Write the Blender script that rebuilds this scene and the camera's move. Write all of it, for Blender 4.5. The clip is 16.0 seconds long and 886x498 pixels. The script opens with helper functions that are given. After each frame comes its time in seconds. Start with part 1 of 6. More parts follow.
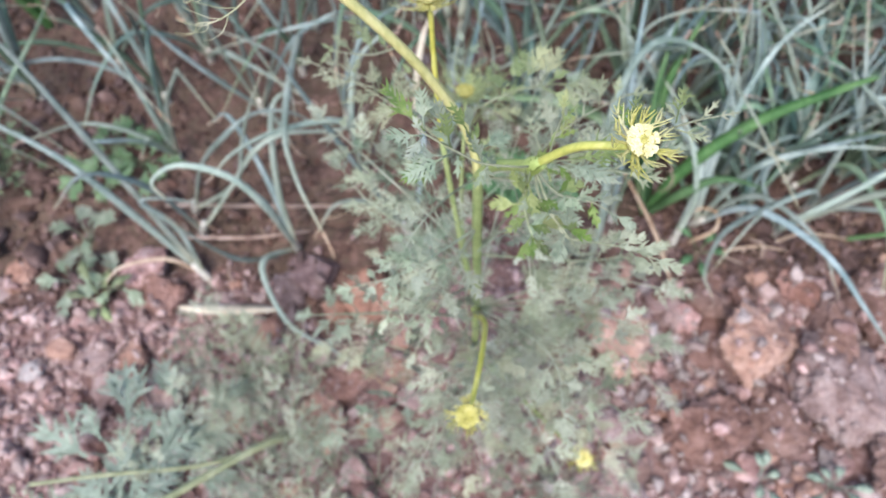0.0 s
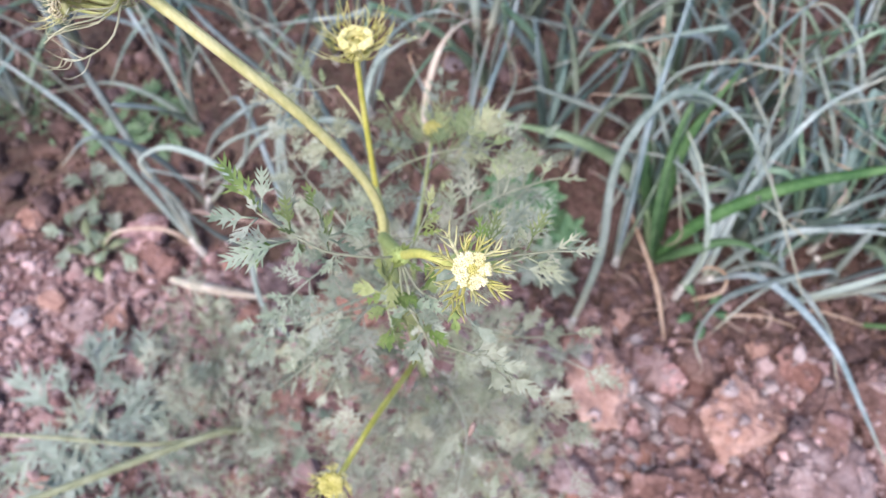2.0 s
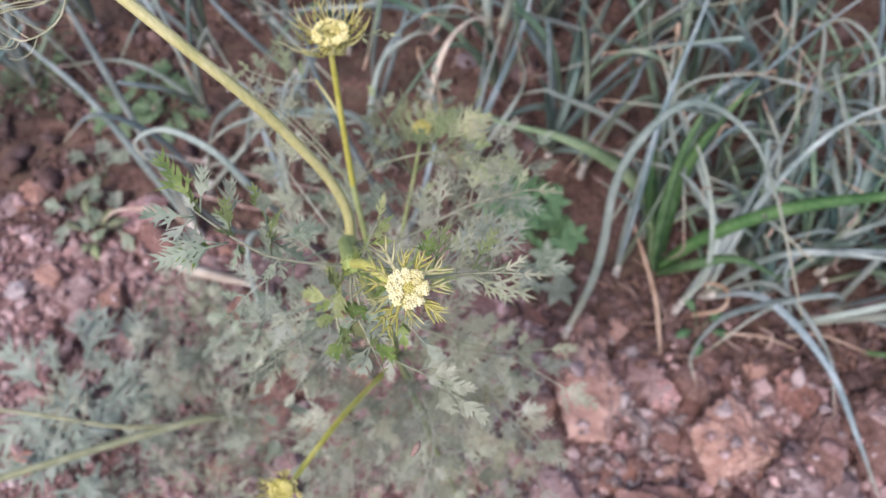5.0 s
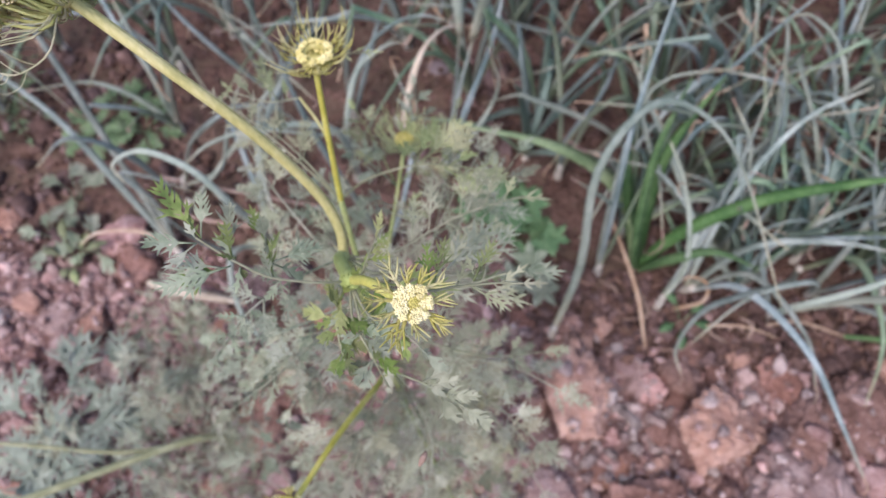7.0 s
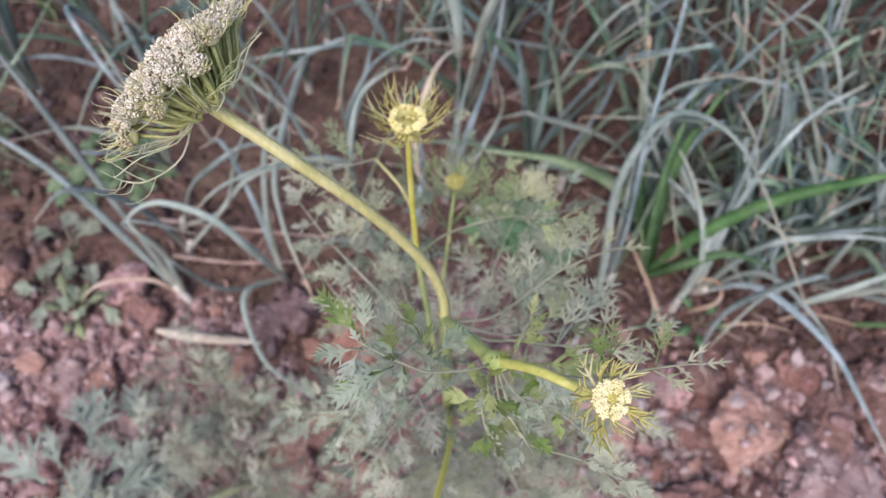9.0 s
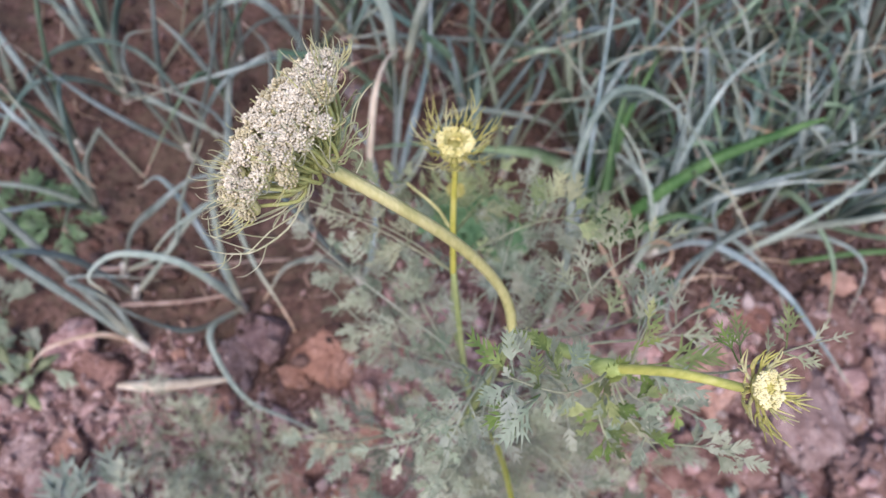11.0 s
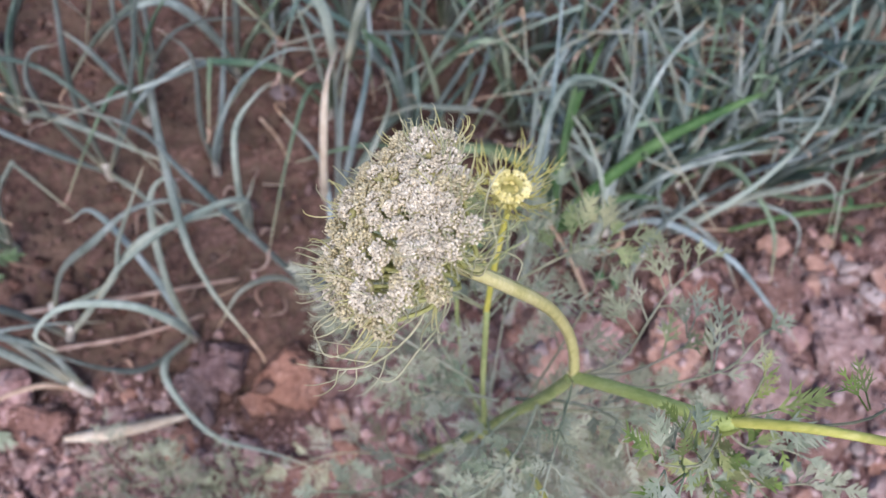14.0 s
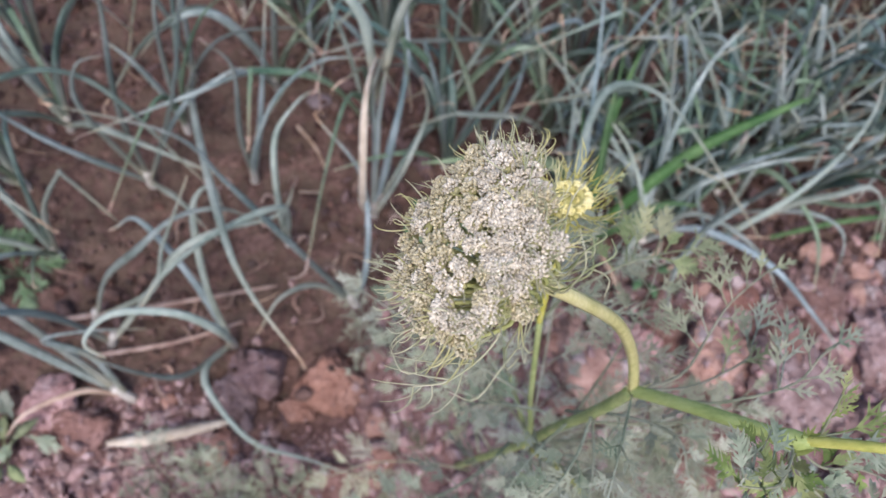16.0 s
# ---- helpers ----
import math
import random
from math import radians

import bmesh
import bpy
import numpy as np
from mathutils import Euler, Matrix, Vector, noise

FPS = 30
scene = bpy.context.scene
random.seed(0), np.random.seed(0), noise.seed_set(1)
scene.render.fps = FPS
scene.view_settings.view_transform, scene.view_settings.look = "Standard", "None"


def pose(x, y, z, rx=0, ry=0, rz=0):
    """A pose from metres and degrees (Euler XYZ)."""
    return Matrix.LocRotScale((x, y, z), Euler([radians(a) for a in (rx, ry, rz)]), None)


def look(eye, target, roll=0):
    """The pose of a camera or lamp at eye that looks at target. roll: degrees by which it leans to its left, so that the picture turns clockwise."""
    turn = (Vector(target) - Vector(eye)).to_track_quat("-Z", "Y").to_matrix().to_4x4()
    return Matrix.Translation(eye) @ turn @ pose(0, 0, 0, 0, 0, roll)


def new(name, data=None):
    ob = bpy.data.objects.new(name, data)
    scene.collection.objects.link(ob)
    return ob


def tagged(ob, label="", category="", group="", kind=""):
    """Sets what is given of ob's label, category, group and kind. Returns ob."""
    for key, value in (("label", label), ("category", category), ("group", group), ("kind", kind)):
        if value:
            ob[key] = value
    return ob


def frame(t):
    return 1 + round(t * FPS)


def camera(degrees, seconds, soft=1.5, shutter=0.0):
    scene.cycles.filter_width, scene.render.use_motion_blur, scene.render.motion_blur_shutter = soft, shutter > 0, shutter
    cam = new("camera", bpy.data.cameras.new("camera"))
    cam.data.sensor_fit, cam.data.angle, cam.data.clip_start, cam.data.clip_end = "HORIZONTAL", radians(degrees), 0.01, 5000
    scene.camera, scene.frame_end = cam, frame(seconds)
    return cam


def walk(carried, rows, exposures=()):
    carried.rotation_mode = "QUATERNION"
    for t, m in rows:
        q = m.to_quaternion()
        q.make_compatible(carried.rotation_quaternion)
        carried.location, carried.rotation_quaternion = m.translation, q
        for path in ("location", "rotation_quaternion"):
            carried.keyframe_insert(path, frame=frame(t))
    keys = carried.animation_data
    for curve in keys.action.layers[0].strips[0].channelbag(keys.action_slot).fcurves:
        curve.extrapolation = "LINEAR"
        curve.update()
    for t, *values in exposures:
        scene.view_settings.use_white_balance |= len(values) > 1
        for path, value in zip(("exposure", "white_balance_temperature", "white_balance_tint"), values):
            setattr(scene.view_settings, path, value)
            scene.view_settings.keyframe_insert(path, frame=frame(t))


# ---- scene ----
cam = camera(66.1, 16.0)
EXPOSURES = [(0, 0.515, 6500, 5), (0.5, 0.535, 6500, 7), (1.0, 0.61, 6450, 9.5), (1.5, 0.42, 6450, 15), (2.0, 0.53, 6450, 15), (2.5, 0.81, 6450, 15), (3.0, 0.965, 6450, 15), (3.3, 0.915, 6470, 16), (5.2, 0.14, 6700, 17.5), (6.0, 0.135, 6720, 17.5), (8.7, 0.12, 6700, 17.5), (10.8, 0.10, 6600, 16.5), (16.0, 0.07, 6520, 15)]
PATH = [
    (0, (0.027, 0.042, 0.801), (0.042, 0.922, -0.994), -3.5),
    (0.5, (0.069, 0.057, 0.811), (0.008, 0.941, -0.982), -5.0),
    (0.8, (0.0765, 0.0645, 0.809), (-0.036, 0.938, -0.987), -5.3),
    (1, (0.08, 0.069, 0.808), (-0.044, 0.936, -0.99), -5.5),
    (1.5, (0.088, 0.079, 0.801), (-0.044, 0.934, -1.002), -4.0),
    (2, (0.099, 0.086, 0.8), (-0.04, 0.924, -1.011), -3.5),
    (2.5, (0.117, 0.089, 0.798), (-0.046, 0.914, -1.017), -4.0),
    (3, (0.132, 0.097, 0.798), (-0.063, 0.917, -1.015), -4.2),
    (3.2, (0.128, 0.091, 0.798), (-0.073, 0.924, -1.009), -3.7),
    (5.3, (0.117, 0.1, 0.791), (-0.055, 0.915, -1.027), -2.3),
    (5.5, (0.116, 0.099, 0.792), (-0.047, 0.916, -1.026), -1.8),
    (6, (0.12, 0.098, 0.793), (-0.019, 0.925, -1.022), -1.3),
    (6.5, (0.116, 0.097, 0.794), (-0.019, 0.928, -1.02), -2.0),
    (7, (0.112, 0.099, 0.797), (-0.006, 0.936, -1.016), -1.6),
    (7.5, (0.101, 0.103, 0.8), (0.002, 0.924, -1.021), -0.7),
    (8, (0.081, 0.108, 0.801), (-0.001, 0.939, -1.016), -1.0),
    (8.5, (0.065, 0.112, 0.802), (0.012, 0.957, -1.011), -0.3),
    (8.7, (0.059, 0.116, 0.803), (0.021, 0.964, -1.008), 0.0),
    (10.8, (-0.011, 0.135, 0.806), (0.219, 0.93, -1.015), 7.1),
    (11, (-0.016, 0.138, 0.807), (0.245, 0.937, -1.007), 8.5),
    (11.5, (-0.025, 0.145, 0.809), (0.304, 0.943, -0.995), 10.5),
    (12, (-0.037, 0.157, 0.809), (0.327, 0.927, -1.001), 11.5),
    (12.5, (-0.045, 0.17, 0.808), (0.367, 0.912, -1.002), 13.6),
    (13, (-0.054, 0.178, 0.802), (0.4, 0.882, -1.015), 16.2),
    (13.5, (-0.061, 0.186, 0.798), (0.422, 0.875, -1.016), 18.4),
    (14, (-0.065, 0.19, 0.794), (0.446, 0.854, -1.021), 20.6),
    (14.5, (-0.07, 0.189, 0.792), (0.452, 0.848, -1.023), 21.1),
    (15, (-0.073, 0.191, 0.791), (0.453, 0.866, -1.017), 19.8),
    (15.5, (-0.074, 0.193, 0.79), (0.451, 0.866, -1.018), 19.6),
    (16, (-0.076, 0.197, 0.791), (0.368, 0.899, -1.028), 15.9),
]
walk(cam, [(t, look(eye, target, roll)) for t, eye, target, roll in PATH], EXPOSURES)
from mathutils.bvhtree import BVHTree

cam.data.dof.use_dof = True
cam.data.dof.focus_distance = 0.185
cam.data.dof.aperture_fstop = 15.0

# ---- world, sun ----
world = bpy.data.worlds.new("sky")
scene.world = world
world.use_nodes = True
wn = world.node_tree.nodes
sky = wn.new("ShaderNodeTexSky")
sky.sky_type, sky.sun_disc = "NISHITA", False
sky.sun_elevation, sky.sun_rotation = radians(50), radians(200)
sky.air_density, sky.dust_density = 1.0, 1.5
wn["Background"].inputs[1].default_value = 0.235
world.node_tree.links.new(sky.outputs[0], wn["Background"].inputs[0])
sun_data = bpy.data.lights.new("sun", "SUN")
sun_data.energy, sun_data.angle, sun_data.color = 2.8, radians(30), (1.0, 0.925, 0.86)
sun = new("sun", sun_data)
sun.matrix_world = look((-0.7, -1.0, 3.0), (0, 0.3, 0))


# ---- materials ----
def material(name, colours, scale=60.0, rough=0.7, bump=0.0, bump_scale=300.0, vary=0.0, island=False, thin=0.0, spec=0.3, fine=0.35, stretch=(1, 1, 1), hue=0.0, tipped=0.0):
    """Mottled surface: colours mixed by coarse and fine noise, varied from piece to piece."""
    m = bpy.data.materials.new(name)
    m.use_nodes = True
    nt = m.node_tree
    n, link = nt.nodes, nt.links.new
    bs = n["Principled BSDF"]
    bs.inputs["Roughness"].default_value = rough
    bs.inputs["Specular IOR Level"].default_value = spec
    tc, mp = n.new("ShaderNodeTexCoord"), n.new("ShaderNodeMapping")
    mp.inputs["Scale"].default_value = stretch
    link(tc.outputs["Object"], mp.inputs["Vector"])
    a, b = n.new("ShaderNodeTexNoise"), n.new("ShaderNodeTexNoise")
    a.inputs["Scale"].default_value, b.inputs["Scale"].default_value = scale, scale * 9
    a.inputs["Detail"].default_value, b.inputs["Detail"].default_value = 5, 3
    link(mp.outputs[0], a.inputs["Vector"]), link(mp.outputs[0], b.inputs["Vector"])
    mix = n.new("ShaderNodeMix")
    mix.inputs[0].default_value = fine
    link(a.outputs[0], mix.inputs[2]), link(b.outputs[0], mix.inputs[3])
    ramp = n.new("ShaderNodeValToRGB")
    el = ramp.color_ramp.elements
    while len(el) < len(colours):
        el.new(0.5)
    for i, c in enumerate(colours):
        el[i].position, el[i].color = 0.36 + 0.28 * i / max(1, len(colours) - 1), (*c, 1)
    link(mix.outputs[0], ramp.inputs[0])
    out = ramp.outputs[0]
    if vary:
        if island:
            rnd = n.new("ShaderNodeNewGeometry").outputs["Random Per Island"]
        else:
            rnd = n.new("ShaderNodeObjectInfo").outputs["Random"]
        hsv, mr, mr2 = n.new("ShaderNodeHueSaturation"), n.new("ShaderNodeMapRange"), n.new("ShaderNodeMapRange")
        mr.inputs["To Min"].default_value, mr.inputs["To Max"].default_value = 1 - vary, 1 + vary
        mul = n.new("ShaderNodeMath")
        mul.operation = "MULTIPLY"
        mul.inputs[1].default_value = 7.31
        fr = n.new("ShaderNodeMath")
        fr.operation = "FRACT"
        link(rnd, mul.inputs[0]), link(mul.outputs[0], fr.inputs[0])
        mr2.inputs["To Min"].default_value, mr2.inputs["To Max"].default_value = 1 - vary * 0.8, 1 + vary * 0.5
        link(rnd, mr.inputs["Value"]), link(fr.outputs[0], mr2.inputs["Value"])
        if hue:
            mr3 = n.new("ShaderNodeMapRange")
            mr3.inputs["To Min"].default_value, mr3.inputs["To Max"].default_value = 0.5 - hue, 0.5 + hue
            link(fr.outputs[0], mr3.inputs["Value"]), link(mr3.outputs[0], hsv.inputs["Hue"])
        link(mr.outputs[0], hsv.inputs["Value"]), link(mr2.outputs[0], hsv.inputs["Saturation"]), link(out, hsv.inputs["Color"])
        out = hsv.outputs[0]
    if tipped:
        at, ra, mx = n.new("ShaderNodeAttribute"), n.new("ShaderNodeValToRGB"), n.new("ShaderNodeMix")
        at.attribute_name = "along"
        mx.data_type = "RGBA"
        e = ra.color_ramp.elements
        for _ in range(3):
            e.new(0.5)
        for i, (pos, v) in enumerate(((0.0, 0.75), (0.12, 0.15), (0.5, 0.0), (0.8, 0.12), (1.0, 0.85))):
            e[i].position, e[i].color = pos, (v, v, v, 1)
        mul = n.new("ShaderNodeMath")
        mul.operation = "MULTIPLY"
        mul.inputs[1].default_value = tipped
        link(at.outputs["Fac"], ra.inputs[0]), link(ra.outputs[0], mul.inputs[0]), link(mul.outputs[0], mx.inputs[0]), link(out, mx.inputs[6])
        mx.inputs[7].default_value = (0.50, 0.45, 0.32, 1)
        out = mx.outputs[2]
    link(out, bs.inputs["Base Color"])
    if bump:
        bt, bp = n.new("ShaderNodeTexNoise"), n.new("ShaderNodeBump")
        bt.inputs["Scale"].default_value, bt.inputs["Detail"].default_value = bump_scale, 6
        link(mp.outputs[0], bt.inputs["Vector"]), link(bt.outputs[0], bp.inputs["Height"])
        bp.inputs["Strength"].default_value, bp.inputs["Distance"].default_value = bump, 0.004
        link(bp.outputs[0], bs.inputs["Normal"])
    if thin:
        tr, ms = n.new("ShaderNodeBsdfTranslucent"), n.new("ShaderNodeMixShader")
        link(out, tr.inputs["Color"])
        ms.inputs[0].default_value = thin
        link(bs.outputs[0], ms.inputs[1]), link(tr.outputs[0], ms.inputs[2]), link(ms.outputs[0], n["Material Output"].inputs["Surface"])
    return m


# moist soil, its tones lowered further for the shade under the onions
EARTH_WET_SHADED = [(0.050, 0.030, 0.027), (0.113, 0.067, 0.057), (0.195, 0.122, 0.105)]
EARTH_DRY = [(0.19, 0.112, 0.107), (0.35, 0.230, 0.226), (0.51, 0.382, 0.38)]
M_CLOD = material("dry_earth_clod", EARTH_DRY, 45, 0.95, 0.7, 260, 0.28, spec=0.1)
M_GRAVEL = material("crumbled_earth", EARTH_DRY, 70, 0.95, 0.6, 420, 0.34, True, spec=0.1)
M_CRUMB = material("moist_earth_crumbs", EARTH_WET_SHADED, 70, 0.9, 0.6, 420, 0.35, True, spec=0.2)
M_CLOD_DARK = material("moist_earth_clod", [(0.12, 0.065, 0.055), (0.21, 0.12, 0.105), (0.31, 0.195, 0.18)], 40, 0.92, 0.7, 240, 0.2, spec=0.15)
M_CRUMB_CLOD = material("dark_wet_lump", [(0.065, 0.038, 0.036), (0.13, 0.078, 0.072), (0.20, 0.13, 0.125)], 40, 0.9, 0.7, 240, 0.35, True, spec=0.2, hue=0.02)
M_CLOD_RED = material("orange_earth_clod", [(0.20, 0.105, 0.082), (0.33, 0.188, 0.152), (0.45, 0.285, 0.24)], 35, 0.95, 0.7, 220, 0.12, spec=0.1)
M_CLOD_TAN = material("tan_earth_clod", [(0.26, 0.15, 0.125), (0.41, 0.255, 0.215), (0.54, 0.375, 0.33)], 40, 0.95, 0.8, 240, 0.08, spec=0.1)
M_GRAVEL_GREY = material("greyish_earth_lumps", [(0.17, 0.122, 0.12), (0.31, 0.238, 0.238), (0.46, 0.38, 0.38)], 70, 0.95, 0.6, 420, 0.34, True, spec=0.1)
M_CLUMP = material("dark_purple_clump", [(0.085, 0.055, 0.058), (0.17, 0.115, 0.12), (0.27, 0.20, 0.21)], 60, 0.92, 0.9, 240, 0.15, spec=0.15)
M_STONE_DARK = material("purple_grey_stone", [(0.12, 0.095, 0.105), (0.175, 0.14, 0.155), (0.24, 0.20, 0.22)], 50, 0.8, 0.3, 300, 0.05)
M_STONE = material("pale_stone", [(0.23, 0.19, 0.195), (0.33, 0.28, 0.285), (0.43, 0.375, 0.38)], 50, 0.8, 0.3, 300, 0.1)
M_ONION = material("onion_leaf_wax", [(0.09, 0.145, 0.144), (0.188, 0.257, 0.257), (0.34, 0.408, 0.413)], 30, 0.5, 0.25, 500, 0.42, spec=0.4, thin=0.18, fine=0.25, stretch=(1, 1, 0.25), hue=0.045, tipped=0.9)
M_ONION_PALE = material("onion_leaf_bleached", [(0.18, 0.24, 0.205), (0.295, 0.355, 0.315), (0.41, 0.465, 0.42)], 22, 0.55, 0.25, 500, 0.25, spec=0.35, thin=0.2, fine=0.25, hue=0.03, tipped=1.0)
M_WHITE = material("onion_neck", [(0.36, 0.34, 0.29), (0.50, 0.47, 0.43), (0.60, 0.57, 0.55)], 60, 0.5, 0.2, 400, 0.1)
M_STRAW = material("dry_straw", [(0.34, 0.215, 0.14), (0.52, 0.37, 0.27), (0.64, 0.50, 0.40)], 60, 0.75, 0.3, 500, 0.2, thin=0.15, fine=0.3, stretch=(1, 1, 0.4))
M_ONION_GREEN = material("green_onion_leaf", [(0.065, 0.133, 0.084), (0.134, 0.228, 0.146), (0.245, 0.35, 0.242)], 30, 0.5, 0.25, 500, 0.35, spec=0.4, thin=0.2, fine=0.25, stretch=(1, 1, 0.25), hue=0.03, tipped=1.0)
# teal leaf with the shade inside the onion rows put into its colour
M_ONION_SHADED = material("shaded_teal_onion_leaf", [(0.05, 0.096, 0.084), (0.105, 0.172, 0.152), (0.187, 0.26, 0.232)], 30, 0.45, 0.25, 500, 0.3, spec=0.4, thin=0.2, fine=0.25, stretch=(1, 1, 0.25), hue=0.03, tipped=0.6)
M_BLEACHED = material("bleached_dry_leaf", [(0.46, 0.37, 0.28), (0.62, 0.53, 0.43), (0.73, 0.66, 0.57)], 60, 0.7, 0.3, 500, 0.05, thin=0.15, fine=0.3)
M_STALK = material("dead_onion_stalk", [(0.24, 0.155, 0.13), (0.37, 0.26, 0.22), (0.48, 0.36, 0.32)], 60, 0.75, 0.3, 500, 0.2, thin=0.1, fine=0.3)
M_DEAD = material("rotting_leaf", [(0.15, 0.09, 0.075), (0.24, 0.155, 0.125), (0.34, 0.24, 0.195)], 60, 0.8, 0.3, 500, 0.25, fine=0.3)
M_GRASS = material("fresh_grass_blade", [(0.055, 0.135, 0.05), (0.10, 0.205, 0.08), (0.17, 0.29, 0.13)], 30, 0.5, 0.15, 400, 0.15, thin=0.3)
M_GRASS_PALE = material("pale_grass_blade", [(0.17, 0.26, 0.13), (0.28, 0.38, 0.21), (0.38, 0.47, 0.30)], 30, 0.5, 0.15, 400, 0.1, thin=0.3)
M_WEED = material("weed_leaf", [(0.08, 0.15, 0.077), (0.15, 0.235, 0.125), (0.235, 0.32, 0.2)], 60, 0.6, 0.2, 400, 0.2, True, thin=0.25)
M_LEAF = material("carrot_leaf", [(0.183, 0.206, 0.13), (0.307, 0.325, 0.222), (0.438, 0.446, 0.327)], 30, 0.6, 0.1, 600, 0.24, thin=0.25, hue=0.012)
M_LEAF_GREEN = material("green_carrot_leaf", [(0.148, 0.185, 0.095), (0.254, 0.295, 0.158), (0.392, 0.410, 0.231)], 40, 0.6, 0.1, 600, 0.24, thin=0.25, hue=0.012)
M_LEAF_GREY = material("grey_green_leaf", [(0.215, 0.243, 0.17), (0.362, 0.393, 0.296), (0.505, 0.523, 0.424)], 30, 0.65, 0.1, 600, 0.24, thin=0.36, hue=0.012)
M_LEAF_BLUE = material("blue_green_carrot_leaf", [(0.13, 0.173, 0.12), (0.236, 0.284, 0.206), (0.38, 0.42, 0.33)], 40, 0.6, 0.1, 600, 0.24, thin=0.25, hue=0.012)
M_LEAF_SOFT = material("soft_yellow_green_leaf", [(0.24, 0.25, 0.165), (0.365, 0.367, 0.265), (0.485, 0.475, 0.37)], 30, 0.65, 0.1, 600, 0.24, thin=0.36, hue=0.012)
M_LEAF_TEAL = material("grey_teal_weed_leaf", [(0.155, 0.198, 0.158), (0.25, 0.30, 0.245), (0.36, 0.40, 0.338)], 30, 0.6, 0.2, 500, 0.2, True, thin=0.2)
M_LEAF_FRESH = material("fresh_green_carrot_leaf", [(0.075, 0.12, 0.037), (0.14, 0.195, 0.06), (0.245, 0.30, 0.11)], 40, 0.6, 0.1, 600, 0.24, thin=0.25, hue=0.012)
M_LEAF_YOUNG = material("young_yellow_green_leaf", [(0.12, 0.155, 0.048), (0.2, 0.24, 0.08), (0.315, 0.35, 0.145)], 40, 0.6, 0.1, 600, 0.24, thin=0.25, hue=0.012)
M_RAY = material("yellow_green_ray", [(0.31, 0.34, 0.11), (0.43, 0.45, 0.165), (0.54, 0.55, 0.25)], 90, 0.55, 0.1, 600, 0.12, True, thin=0.2)
M_STEM = material("ridged_stem", [(0.34, 0.335, 0.135), (0.48, 0.455, 0.205), (0.60, 0.56, 0.30)], 70, 0.5, 0.2, 900, 0.06, spec=0.35, stretch=(1, 1, 0.2))
M_STEM_Y = material("yellow_stem", [(0.38, 0.37, 0.07), (0.52, 0.49, 0.11), (0.62, 0.58, 0.20)], 70, 0.5, 0.2, 900, 0.06, spec=0.35)
M_STEM_G = material("green_stem", [(0.17, 0.23, 0.075), (0.265, 0.32, 0.12), (0.36, 0.40, 0.18)], 70, 0.5, 0.2, 900, 0.06, spec=0.35)
M_STEM_DULL = material("dull_stem", [(0.22, 0.235, 0.13), (0.31, 0.32, 0.19), (0.41, 0.41, 0.27)], 70, 0.55, 0.2, 900, 0.06, spec=0.3)
M_WEED_DARK = material("dark_green_weed_leaf", [(0.05, 0.115, 0.055), (0.095, 0.18, 0.09), (0.16, 0.255, 0.14)], 60, 0.6, 0.2, 400, 0.2, True, thin=0.2)
M_STEM_LIVE = material("fresh_green_stem", [(0.215, 0.285, 0.08), (0.30, 0.372, 0.12), (0.40, 0.465, 0.19)], 70, 0.5, 0.2, 900, 0.06, spec=0.35, stretch=(1, 1, 0.2))
M_STEM_YG = material("yellow_green_stem", [(0.34, 0.36, 0.09), (0.46, 0.46, 0.13), (0.56, 0.55, 0.21)], 70, 0.5, 0.2, 900, 0.06, spec=0.35, stretch=(1, 1, 0.2))
M_BRACT = material("yellow_green_bract", [(0.37, 0.36, 0.10), (0.52, 0.49, 0.16), (0.64, 0.59, 0.27)], 90, 0.55, 0.1, 600, 0.12, True, thin=0.25)
M_BRACT_G = material("pale_green_bract", [(0.24, 0.30, 0.13), (0.36, 0.41, 0.21), (0.50, 0.52, 0.32)], 90, 0.55, 0.1, 600, 0.15, True, thin=0.25)
M_BRACT_PALE = material("cream_green_bract", [(0.42, 0.42, 0.17), (0.56, 0.54, 0.27), (0.67, 0.64, 0.40)], 90, 0.55, 0.1, 600, 0.12, True, thin=0.25)
M_FRINGE = material("pale_bracteole", [(0.38, 0.40, 0.24), (0.52, 0.52, 0.35), (0.64, 0.62, 0.47)], 90, 0.6, 0.1, 600, 0.15, True, thin=0.3)
M_BUD_DEEP = material("yellow_bud_centre", [(0.36, 0.33, 0.09), (0.49, 0.45, 0.15), (0.60, 0.55, 0.25)], 200, 0.6, 0.1, 900, 0.1, True)
M_BUD_CREAM = material("pale_cream_bud", [(0.54, 0.48, 0.23), (0.67, 0.615, 0.345), (0.77, 0.725, 0.48)], 200, 0.6, 0.1, 900, 0.1, True)
M_BUD = material("cream_bud", [(0.56, 0.49, 0.17), (0.69, 0.625, 0.28), (0.78, 0.73, 0.44)], 200, 0.6, 0.1, 900, 0.1, True)
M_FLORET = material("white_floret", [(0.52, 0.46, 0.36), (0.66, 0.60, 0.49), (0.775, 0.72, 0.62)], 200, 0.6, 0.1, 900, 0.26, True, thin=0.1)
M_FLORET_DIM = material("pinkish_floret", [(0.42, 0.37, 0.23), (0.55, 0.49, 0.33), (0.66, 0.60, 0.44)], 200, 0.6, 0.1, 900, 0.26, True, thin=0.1)


